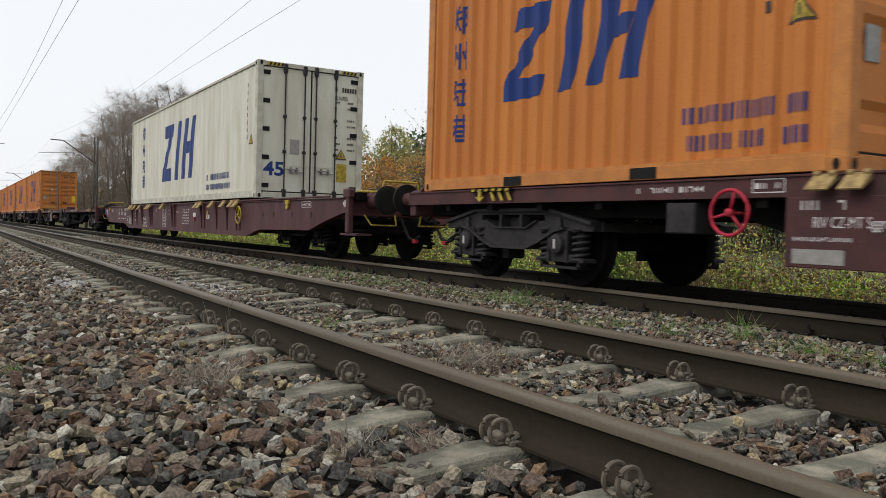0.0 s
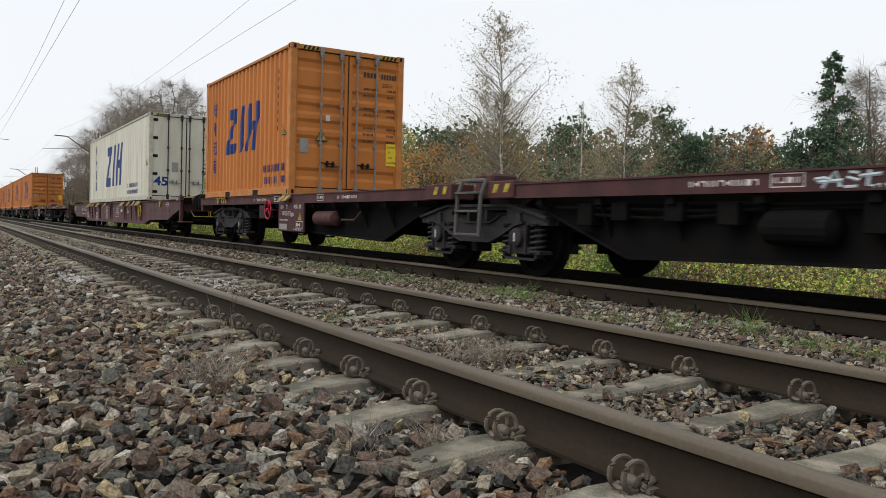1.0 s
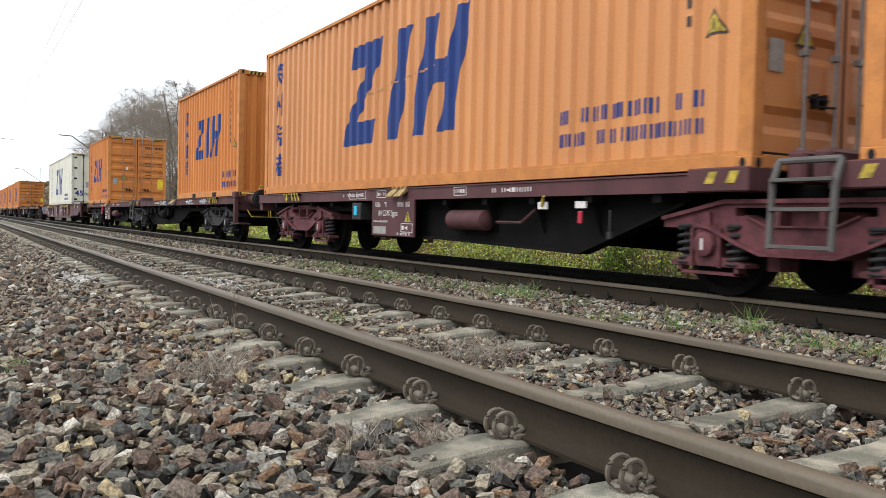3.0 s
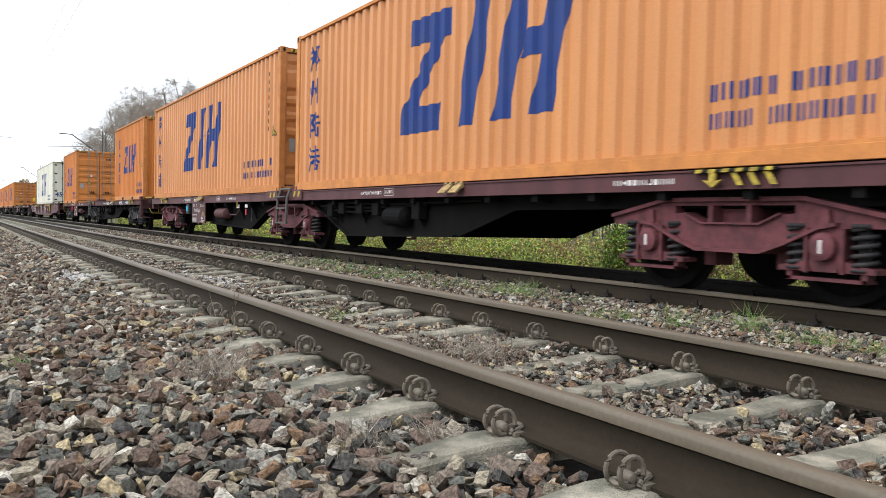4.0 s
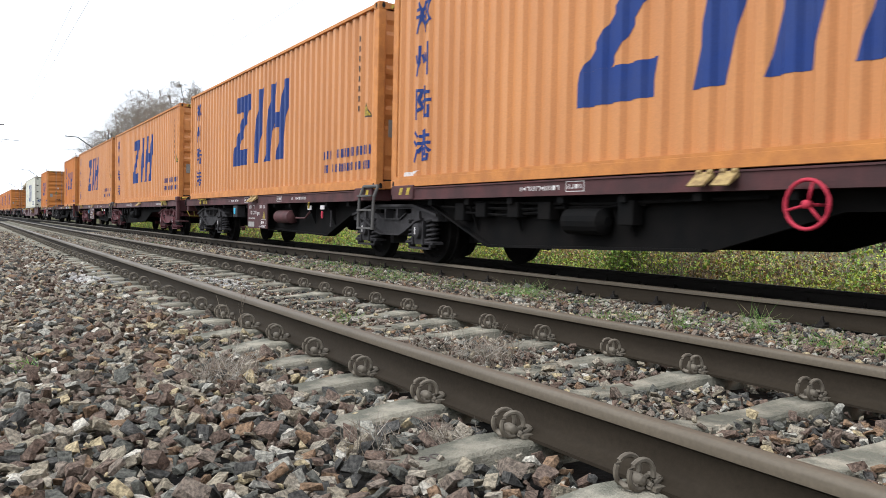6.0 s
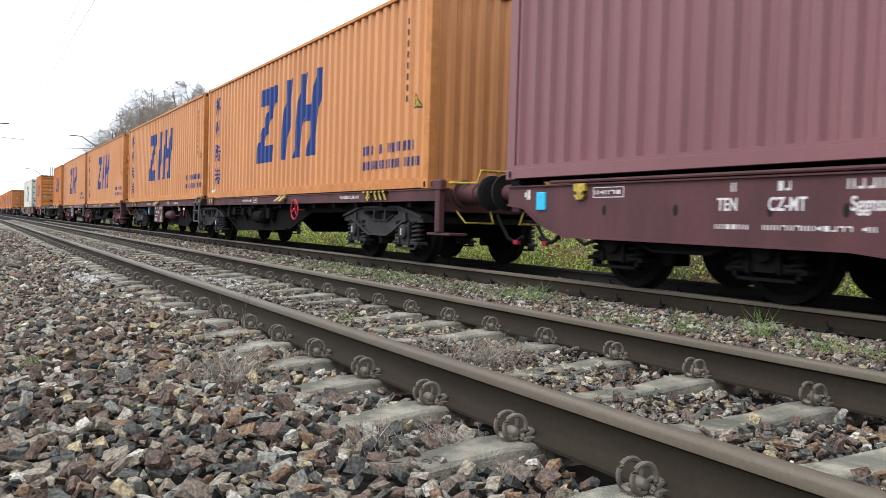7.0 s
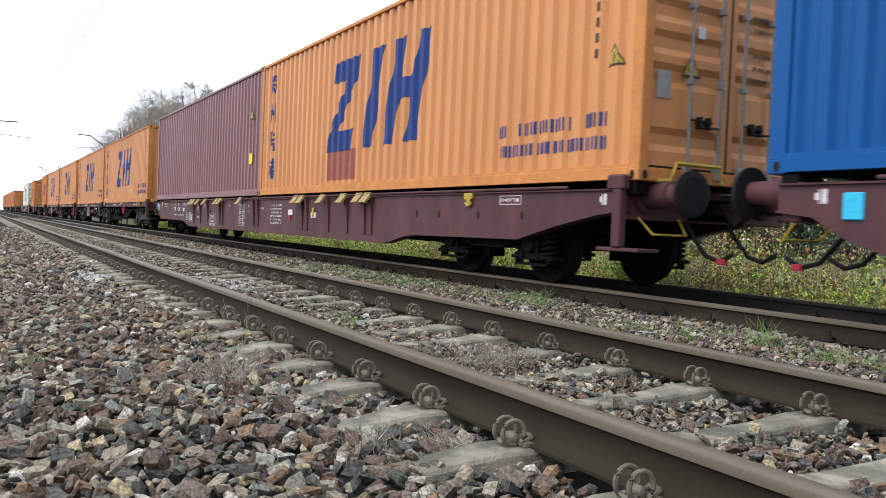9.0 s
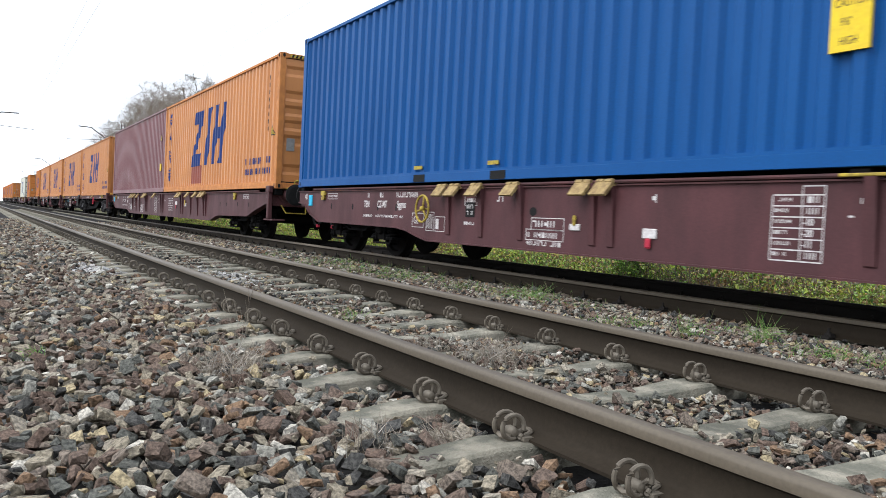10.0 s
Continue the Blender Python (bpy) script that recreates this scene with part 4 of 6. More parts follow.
def bogie_frame_bm():
    """Pressed and welded side frames with a bowed lower flange, windows and cross beams; origin at centre, z from rail top."""
    bm = bmesh.new()
    for sgn in (-1, 1):
        x0, x1 = sgn * 0.94, sgn * 1.06
        # top flange with sloping ends
        prism(bm, [(-1.42, 0.665), (-1.42, 0.70), (-0.72, 0.845), (0.72, 0.845), (1.42, 0.70), (1.42, 0.665), (0.72, 0.81), (-0.72, 0.81)], sgn * 0.90, sgn * 1.10)
        # web in pieces round the windows
        prism(bm, [(-1.42, 0.60), (-1.42, 0.665), (-0.72, 0.81), (-0.62, 0.81), (-0.62, 0.71), (-0.86, 0.60)], x0, x1)
        prism(bm, [(1.42, 0.60), (0.86, 0.60), (0.62, 0.71), (0.62, 0.81), (0.72, 0.81), (1.42, 0.665)], x0, x1)
        prism(bm, [(-0.62, 0.775), (-0.62, 0.81), (0.62, 0.81), (0.62, 0.775)], x0, x1)
        prism(bm, [(-0.86, 0.60), (-0.62, 0.71), (-0.50, 0.70), (-0.30, 0.615), (-0.33, 0.395), (-0.55, 0.47)], x0, x1)
        prism(bm, [(0.86, 0.60), (0.55, 0.47), (0.33, 0.395), (0.30, 0.615), (0.50, 0.70), (0.62, 0.71)], x0, x1)
        prism(bm, [(-0.33, 0.395), (-0.30, 0.615), (0.30, 0.615), (0.33, 0.395)], x0, x1)
        # lower flange, bowed
        low = [(-1.0, 0.615), (-0.86, 0.59), (-0.55, 0.455), (-0.33, 0.38), (0.33, 0.38), (0.55, 0.455), (0.86, 0.59), (1.0, 0.615)]
        prism(bm, low + [(y, z + 0.028) for y, z in reversed(low)], sgn * 0.88, sgn * 1.12)
        # edge of the window
        win = [(-0.50, 0.70), (-0.30, 0.615), (0.30, 0.615), (0.50, 0.70)]
        prism(bm, win + [(y, z + 0.018) for y, z in reversed(win)], sgn * 0.92, sgn * 1.09)
        for y in (-0.2, 0.2):
            prism(bm, [(y - 0.025, 0.61), (y + 0.025, 0.61), (y + 0.025, 0.78), (y - 0.025, 0.78)], x0, sgn * 1.08)
        for y in (-0.9, 0.9):
            prism(bm, [(y - 0.05, 0.62), (y + 0.05, 0.62), (y + 0.03, 0.74), (y - 0.03, 0.74)], sgn * 1.0, sgn * 1.1)
    block(bm, -0.95, 0.95, -0.18, 0.18, 0.45, 0.75)
    for y in (-1.4, 1.4):
        block(bm, -0.95, 0.95, y - 0.05, y + 0.05, 0.60, 0.69)
    lathe(bm, [(0.75, 0.25), (0.88, 0.25)], (0, 0, 0), 16, "z")
    for sgn in (-1, 1):
        for y in (-0.38, 0.38):
            block(bm, sgn * 0.62, sgn * 0.86, y - 0.06, y + 0.06, 0.25, 0.62)
    return bm


def axle_box_bm():
    """Cast axle box with cap, spring seats and bottom tie; faces -x at x = 0."""
    bm = bmesh.new()
    prism(bm, [(-0.13, -0.12), (-0.10, -0.19), (0.10, -0.19), (0.13, -0.12), (0.13, 0.10), (0.08, 0.17), (-0.08, 0.17), (-0.13, 0.10)], -0.06, 0.14)
    lathe(bm, [(-0.125, 0.07), (-0.115, 0.105), (-0.06, 0.115), (0.0, 0.12)], (0, 0, 0), 16)
    for s in (-1, 1):
        prism(bm, [(s * 0.12, -0.19), (s * 0.40, -0.19), (s * 0.40, -0.155), (s * 0.13, -0.10)], -0.06, 0.12)
        block(bm, -0.085, -0.055, s * 0.15 - 0.012, s * 0.15 + 0.012, -0.2, 0.14)
    block(bm, -0.05, 0.08, -0.33, 0.33, -0.262, -0.235)
    for s in (-1, 1):
        block(bm, -0.05, 0.05, s * 0.31 - 0.02, s * 0.31 + 0.02, -0.26, -0.18)
    return bm


def spring_bm():
    """Coil spring, open turns."""
    bm = bmesh.new()
    pts = []
    turns, steps = 4.6, 56
    for i in range(steps + 1):
        a = 2 * math.pi * turns * i / steps
        pts.append((0.082 * math.cos(a), 0.082 * math.sin(a), 0.30 * i / steps))
    tube(bm, pts, 0.019, 6)
    lathe(bm, [(-0.02, 0.105), (0.0, 0.105)], (0, 0, 0), 12, "z")
    lathe(bm, [(0.30, 0.105), (0.33, 0.10)], (0, 0, 0), 12, "z")
    tube(bm, [(0, 0, 0), (0, 0, 0.3)], 0.05, 8)
    return bm


def bogie(wagon, v, key):
    """One two-axle bogie under a wagon, centred v metres along it."""
    f = shared(("bogie", key), bogie_frame_bm, "bogie_frame", M[key], wagon)
    f.location = (0, v, TOR_FAR)
    for y in (-0.9, 0.9):
        for sgn in (-1, 1):
            b = shared(("box", key), axle_box_bm, "axle_box", M[key], f)
            b.matrix_local = Matrix.Translation((sgn * 1.02, y, WHEEL_R)) @ Matrix.Rotation(0 if sgn < 0 else math.pi, 4, "Z")
            for s in (-0.27, 0.27):
                sp = shared(("spring", key), spring_bm, "coil_spring", M["bogie"] if key == "bogie_red" else M[key], f, "", True)
                sp.location = (sgn * 1.0, y + s, 0.305)
        w = shared(("wheelset",), wheelset_bm, "wheelset", M["wheel"], wagon, "steel wheelset with under-wagon shade in its colour")
        w.location = (0, v + y, TOR_FAR + WHEEL_R)
        WHEELSETS.append((w, v + y))
        if key != "black":
            for s in (-1, 1):
                mk = shared(("boxmark",), lambda: blocks((-0.004, 0.0, -0.012, 0.012, -0.05, 0.05)), "box_mark", M["letter"], f, "white mark on axle box")
                mk.location = (-1.02 - 0.126, y, WHEEL_R)
                break


def ring_bm(r, tubes):
    """A handwheel in the (y, z) plane with three spokes and a hub."""
    bm = bmesh.new()
    tube(bm, [(0, r * math.cos(2 * math.pi * i / 24), r * math.sin(2 * math.pi * i / 24)) for i in range(24)], tubes, 8, True)
    for k in range(3):
        a = radians(90 + 120 * k + 15)
        tube(bm, [(0.01, 0, 0), (0, r * math.cos(a), r * math.sin(a))], tubes * 0.75, 6)
    lathe(bm, [(-0.03, 0.02), (-0.02, 0.035), (0.03, 0.035)], (0, 0, 0), 10)
    tube(bm, [(0.02, 0, 0), (0.28, 0, 0)], 0.014, 6)
    return bm


def buffer_bm(d, k=1.0, plate=False):
    """Sleeve and plunger, or the round plate, pointing along d (1: ahead)."""
    bm = bmesh.new()
    d = d * k
    prof = [(d * 0.555, 0.10), (d * 0.565, 0.225), (d * 0.60, 0.225), (d * 0.615, 0.17)] if plate else [(0, 0.19), (d * 0.03, 0.19), (d * 0.04, 0.135), (d * 0.34, 0.13), (d * 0.35, 0.105), (d * 0.56, 0.10)]
    lathe(bm, prof, (0, 0, 0), 22, "y")
    return bm


def end_gear(wagon, v, d, key, step_side=True):
    """Head stock, buffers, coupling, hoses, step and rails at one end of a wagon."""
    part("headstock", blocks((-1.2, 1.2, v - d * 0.16, v, 0.88, 1.19), bevel=0.01), M[key], wagon)
    for x in (-0.875, 0.875):
        b = shared(("buffer", d, key, v * v < 150), lambda: buffer_bm(d, 1.0 if v * v < 150 else 1.2), "buffer", M[key], wagon, "grimy painted buffer", True)
        face = shared(("buffer_plate", d, v * v < 150), lambda: buffer_bm(d, 1.0 if v * v < 150 else 1.2, True), "buffer_plate", M["rubber"], b, "greasy black buffer plate")
        b.location = (x, v, 1.13)
        b.data.set_sharp_from_angle(angle=radians(35))
    bm = bmesh.new()
    block(bm, -0.05, 0.05, v, v + d * 0.24, 0.96, 1.08, 0.01)
    tube(bm, [(0, v + d * 0.2, 1.0), (0, v + d * 0.36, 0.85), (0, v + d * 0.5, 0.95)], 0.028, 6)
    part("coupling_hook", bm, M["black"], wagon)
    for x in (-0.32, 0.3):
        bm = bmesh.new()
        tube(bm, [(x, v, 0.86), (x, v + d * 0.12, 0.72), (x, v + d * 0.28, 0.55), (x, v + d * 0.46, 0.5), (x, v + d * 0.62, 0.58)], 0.024, 7)
        part("brake_hose", bm, M["rubber"], wagon)
        if x < 0:
            part("hose_tap", blocks((x - 0.03, x + 0.03, v + d * 0.44, v + d * 0.54, 0.47, 0.53), bevel=0.006), M["red"], wagon, "red hose coupling tap")
    bm = bmesh.new()
    tube(bm, [(-1.0, v + d * 0.02, 0.90), (-0.95, v + d * 0.18, 0.74), (-0.5, v + d * 0.18, 0.74), (-0.45, v + d * 0.02, 0.90)], 0.014, 6)
    part("shunter_rail", bm, M["yellow"], wagon, "yellow shunter grab rail")
    if step_side:
        bm = blocks((-1.32, -1.225, v - d * 0.02, v + d * 0.1, 0.60, 1.24), bevel=0.015)
        block(bm, -1.3, -1.02, v - d * 0.25, v + d * 0.35, 0.565, 0.60, 0.006)
        block(bm, -1.33, -1.225, v - d * 0.1, v + d * 0.14, 1.16, 1.31, 0.02)
        part("corner_step", bm, M[key], wagon, "grimy steel corner post with step")
        bm = bmesh.new()
        tube(bm, [(-1.15, v + d * 0.05, 1.27), (-0.85, v + d * 0.28, 1.27), (-0.8, v + d * 0.3, 1.44), (-0.2, v + d * 0.3, 1.44), (-0.16, v + d * 0.3, 1.27)], 0.02, 8)
        part("end_rail", bm, M["yellow"], wagon, "yellow end handrail")


def print_bars(wagon, v0, v1, z0, z1, n, key="letter", x=-1.2312, frame_box=False, seed=1):
    """Lines of unreadable white stencil print on the sill, as bars; runs from v0 down to v1."""
    r = random.Random(seed)
    bm = bmesh.new()
    w = (v0 - v1) / max(n, 1)
    for i in range(n):
        if r.random() < 0.15:
            continue
        a, b = v0 - i * w, v0 - (i + 0.7) * w
        h = z1 - z0
        if r.random() < 0.5:
            block(bm, x - 0.0015, x, b, b + 0.25 * (a - b), z0, z1)
            block(bm, x - 0.0015, x, b + 0.3 * (a - b), a, z0 + (0.75 if r.random() < 0.5 else 0) * h, z0 + (0.25 + 0.75 * (r.random() < 0.5)) * h + 0.001)
        else:
            block(bm, x - 0.0015, x, a - 0.25 * (a - b), a, z0, z1)
            block(bm, x - 0.0015, x, b, b + 0.25 * (a - b), z0, z1)
    if frame_box:
        m = 0.025
        for q in ((v1 - m, v0 + m, z1 + m, z1 + m + 0.008), (v1 - m, v0 + m, z0 - m - 0.008, z0 - m), (v1 - m, v1 - m + 0.008, z0 - m, z1 + m), (v0 + m - 0.008, v0 + m, z0 - m, z1 + m)):
            block(bm, x - 0.0015, x, *q)
    return tagged(part("stencil_print", bm, M[key], wagon, "white stencilled print bars"), kind="stuff")


def lock_stand(wagon, v, key="hazard"):
    """Folding container spigot: yellow and black striped ledge with an arrow-shaped lever."""
    x = -1.25
    bm = blocks((x - 0.03, x + 0.25, v - 0.42, v + 0.42, 1.168, 1.198), bevel=0.006)
    p = part("spigot_ledge", bm, M["rubber"], wagon, "black and yellow striped spigot ledge")
    bm = bmesh.new()
    for i in range(6):
        a = v + 0.38 - i * 0.14
        prism(bm, [(a, 1.169), (a - 0.07, 1.169), (a - 0.085, 1.199), (a - 0.015, 1.199)], x - 0.034, x - 0.028)
    for i in range(3):
        a = v + 0.02 - i * 0.16
        prism(bm, [(a, 1.165), (a - 0.06, 1.165), (a - 0.13, 1.06), (a - 0.07, 1.06)], x - 0.012, x - 0.006)
    tagged(part("ledge_stripes", bm, M["yellow"], p), kind="stuff")
    bm = bmesh.new()
    prism(bm, [(v + 0.22, 1.168), (v + 0.16, 1.168), (v + 0.16, 1.10), (v + 0.09, 1.11), (v + 0.19, 1.045), (v + 0.29, 1.11), (v + 0.22, 1.10)], x - 0.035, x - 0.01)
    part("spigot_lever", bm, M["yellow"], p, "yellow arrow-shaped lever")


def flaps(wagon, v, n, key, w=0.26):
    """Folding spigot flaps hanging over the sill edge, hinged on the top rail."""
    for i in range(n):
        a = v + (i - (n - 1) / 2) * (w + 0.09)
        bm = bmesh.new()
        prism(bm, [(-1.30, 1.205), (-1.405, 1.07), (-1.375, 1.055), (-1.27, 1.18)], a - w / 2, a + w / 2, "y")
        for s in (-1, 1):
            tube(bm, [(-1.285, a + s * w * 0.27 - 0.05, 1.205), (-1.285, a + s * w * 0.27 + 0.05, 1.205)], 0.026, 8)
        block(bm, -1.30, -1.225, a - w / 2, a + w / 2, 1.16, 1.185)
        part("spigot_flap", bm, M[key], wagon, "worn yellow folding spigot flap")


def articulated_wagon(centre, key, bogies, colour_plate, handwheel, graffiti, label, levers=True, ladder=0.0, shift=0.0):
    """Two-section flat wagon on three bogies; local y = 0 over the middle bogie."""
    root = tagged(new("flat_wagon"), label, "freight wagon", group="wagons of the train")
    for v, bk in zip((10.63, 0.0, -10.63), bogies):
        bogie(root, v, bk)
    for d in (1, -1):
        # side sills: channel with flanges
        for sgn in (-1, 1):
            a, b = d * 0.55, d * 12.85
            bm = bmesh.new()
            channel = ((1.10, 1.03), (1.23, 1.03), (1.23, 1.046), (1.215, 1.046), (1.215, 1.185), (1.23, 1.185), (1.23, 1.202), (1.10, 1.202), (1.10, 1.185), (1.195, 1.185), (1.195, 1.046), (1.10, 1.046))
            prism(bm, [(sgn * x, z) for x, z in channel], min(a, b), max(a, b), "y")
            bmesh.ops.recalc_face_normals(bm, faces=bm.faces)
            part("side_sill", bm, M[key], root)
        # deep fishbelly centre girders
        for sgn in (-1, 1):
            out = [(d * 1.2, 0.93), (d * 2.65, 0.42), (d * 6.1, 0.50), (d * 7.4, 0.86), (d * 12.6, 0.90), (d * 12.6, 1.04), (d * 1.2, 1.04)]
            bm = bmesh.new()
            prism(bm, out, sgn * 0.98, sgn * 0.94)
            prism(bm, [(d * 1.2, 0.93), (d * 2.65, 0.42), (d * 6.1, 0.50), (d * 6.1, 0.53), (d * 2.65, 0.45), (d * 1.2, 0.96)], sgn * 1.06, sgn * 0.88)
            part("centre_girder", bm, M["black"], root, "black deep girder, underframe shade in its colour")
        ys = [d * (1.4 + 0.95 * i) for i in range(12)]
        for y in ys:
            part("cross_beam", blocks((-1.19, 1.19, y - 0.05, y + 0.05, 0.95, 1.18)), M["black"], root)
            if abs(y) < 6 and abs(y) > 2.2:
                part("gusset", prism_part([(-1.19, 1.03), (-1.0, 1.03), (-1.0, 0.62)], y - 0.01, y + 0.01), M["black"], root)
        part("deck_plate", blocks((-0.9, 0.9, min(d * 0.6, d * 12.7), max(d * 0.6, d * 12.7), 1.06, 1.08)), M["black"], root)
        end_gear(root, d * 12.85, d, key, d < 0)
        lock_stand(root, d * 10.8 if d > 0 else d * 10.8)
        # twin yellow flaps and stands nearer the middle
        for v in (d * 6.4,):
            for i in (-1, 1):
                bm = bmesh.new()
                prism(bm, [(-1.23, 1.195), (-1.36, 1.075), (-1.35, 1.065), (-1.20, 1.16)], v + i * 0.13 - 0.09, v + i * 0.13 + 0.09, "y")
                for s in (-1, 1):
                    tube(bm, [(-1.235, v + i * 0.13 + s * 0.06 - 0.025, 1.195), (-1.235, v + i * 0.13 + s * 0.06 + 0.025, 1.195)], 0.022, 8)
                part("spigot_flap", bm, M["tan"], root, "yellow folding spigot flap")
        # middle end blocks
        bm = blocks((-1.25, -0.9, min(d * 0.35, d * 1.0), max(d * 0.35, d * 1.0), 1.03, 1.235), bevel=0.012)
        p = part("end_block", bm, M[key], root)
        bm = bmesh.new()
        for i in range(2):
            a = d * (0.8 - 0.22 * i)
            prism(bm, [(a, 1.10), (a - 0.09, 1.10), (a - 0.14, 1.2), (a - 0.05, 1.2)], -1.254, -1.249)
        tagged(part("block_stripes", bm, M["yellow"], p), kind="stuff")
        part("turret", blocks((-1.0, -0.6, min(d * 0.03, d * 0.2), max(d * 0.03, d * 0.2), 1.1, 1.36), bevel=0.03), M[key], root)
    # joint over the middle bogie
    bm = blocks((-0.5, 0.5, -0.6, 0.6, 0.9, 1.12), bevel=0.02)
    part("pivot_beam", bm, M["black"], root)
    # ladder at the joint
    bm = bmesh.new()
    for y in (ladder - 0.46, ladder + 0.06):
        tube(bm, [(-1.26, y, 1.25), (-1.33, y, 1.08), (-1.35, y, 0.58)], 0.026, 8)
    for z in (0.60, 0.88, 1.10):
        block(bm, -1.38, -1.29, ladder - 0.46, ladder + 0.06, z - 0.014, z + 0.014, 0.003)
    tube(bm, [(-1.26, ladder - 0.46, 1.25), (-1.26, ladder + 0.06, 1.25)], 0.026, 8)
    part("ladder", bm, M["mast"], root, "dusty grey steel access ladder")
    # number board
    board = part("number_board", blocks((-1.235, -1.20, 5.5, 6.85, 0.50, 1.03), bevel=0.006), M[colour_plate], root, "maroon painted number board")
    x = -1.2356
    print_bars(board, 6.72, 6.55, 0.93, 1.0, 2, x=x, seed=3), print_bars(board, 6.42, 6.26, 0.93, 1.0, 2, x=x, seed=4), print_bars(board, 6.0, 5.62, 0.93, 1.0, 6, x=x, seed=5)
    words("code", "RIV CZ-MT Sggrss", 0.115, board, M["letter"], (x - 0.001, 6.62, 0.80), FACE_SIDE, "", 0.72)
    print_bars(board, 6.78, 6.3, 0.70, 0.73, 16, x=x, seed=6)
    print_bars(board, 5.86, 5.56, 0.60, 0.66, 3, x=x, seed=7, frame_box=True), print_bars(board, 6.0, 5.56, 0.52, 0.56, 10, x=x, seed=8)
    warning_sign(board, 5.68, x - 0.001, 0.78, size=0.2)
    part("panel_plate", blocks((-1.2395, -1.2345, 6.36, 6.78, 0.53, 0.64)), M["plate"], board, "grey metal plate")
    board.location.y = shift
    if shift:
        for q, t, w in ((8.17, "R 75m", 0.30), (7.84, "<1\u00b030'", 0.30)):
            words("code", t, 0.08, root, M["letter"], (-1.2165, q, 1.095), FACE_SIDE, "", 0.9)
            print_bars(root, q, q - w + 0.06, 1.09, 1.155, 0, x=-1.216, frame_box=True)
    # print on the sills
    for v, n in ((8.4, 14), (4.0, 8), (-3.6, 12), (-9.4, 12)):
        print_bars(root, v + 0.05, v - 0.75, 1.09, 1.14, n, x=-1.216, seed=int(v * 10) % 97)
    for v in (7.15, 4.9, -4.4):
        print_bars(root, v, v - 0.25, 1.10, 1.145, 4, x=-1.216, frame_box=True, seed=int(v * 7) % 89)
    # brake gear
    bm = bmesh.new()
    lathe(bm, [(4.28, 0.05), (4.33, 0.13), (5.12, 0.13), (5.18, 0.05)], (-0.99 - 0.10, 0, 0.76), 24, "y")
    tube(bm, [(-1.1, 4.1, 0.74), (-1.1, 3.6, 0.74), (-1.05, 3.3, 0.95)], 0.02, 6)
    part("air_tank", bm, M["wagon_old"], root, "dull brown cylindrical air reservoir", True).data.set_sharp_from_angle(angle=radians(35))
    bm = bmesh.new()
    lathe(bm, [(-4.9, 0.05), (-4.85, 0.14), (-4.3, 0.14), (-4.2, 0.05)], (-1.08, 0, 0.76), 16, "y")
    for y0, y1, z in ((-1.6, -5.4, 0.93), (-2.0, -4.0, 0.86), (-2.4, -6.8, 0.98)):
        tube(bm, [(-1.1, y0, z), (-1.08, (y0 + y1) / 2, z - 0.04), (-1.05, y1, z)], 0.018, 6)
    for y in (-2.1, -2.6, -3.3, -3.9, -5.2):
        block(bm, -1.15, -1.0, y - 0.12, y + 0.1, 0.74 + 0.05 * math.sin(y * 9), 0.97, 0.01)
    part("brake_gear", bm, M["black"], root, "black brake rods and valve boxes")
    part("cable_box", blocks((-1.22, -1.02, 7.75, 8.08, 0.73, 1.0), bevel=0.012), M["bogie"], root, "grey steel junction box")
    if levers:
        part("lever_plate", blocks((-1.24, -1.22, 2.96, 3.12, 0.89, 0.97)), M["letter"], root, "white brake lever plate")
        bm = bmesh.new()
        tube(bm, [(-1.25, 3.04, 0.92), (-1.27, 2.98, 1.03)], 0.016, 6)
        part("brake_lever", bm, M["yellow"], root, "yellow brake lever")
        bm = bmesh.new()
        tube(bm, [(-1.25, 1.95, 0.88), (-1.25, 1.95, 0.66)], 0.012, 6)
        block(bm, -1.265, -1.235, 1.92, 1.98, 0.60, 0.67)
        part("brake_lever", bm, M["bogie"], root, "dark hanging brake lever")
        part("lever_plate", blocks((-1.24, -1.22, 2.33, 2.49, 0.90, 0.97)), M["letter"], root, "white brake lever plate")
        part("brake_lever", blocks((-1.25, -1.222, 2.38, 2.44, 0.74, 0.87), bevel=0.01), M["red"], root, "red brake lever")
        part("indicator", blocks((-1.235, -1.2, 7.88, 7.98, 0.80, 0.95), bevel=0.01), M["cyan"], root, "light blue indicator label")
    if handwheel:
        hwl = shared(("ring", 0.2), lambda: ring_bm(0.185, 0.016), "handwheel", M["red"], root, "red three-spoked brake handwheel", True)
        hwl.location = (-1.29, handwheel, 0.91)
    if graffiti:
        strokes = (((0.0, 0.55), (0.12, 0.62), (0.22, 0.5)), ((0.1, 0.05), (0.27, 0.98), (0.33, 0.08)), ((0.04, 0.38), (0.36, 0.45)), ((0.56, 0.85), (0.44, 0.92), (0.41, 0.62), (0.56, 0.42), (0.53, 0.1), (0.38, 0.08)),
                   ((0.68, 1.0), (0.66, 0.12), (0.74, 0.08)), ((0.56, 0.66), (0.82, 0.76)))
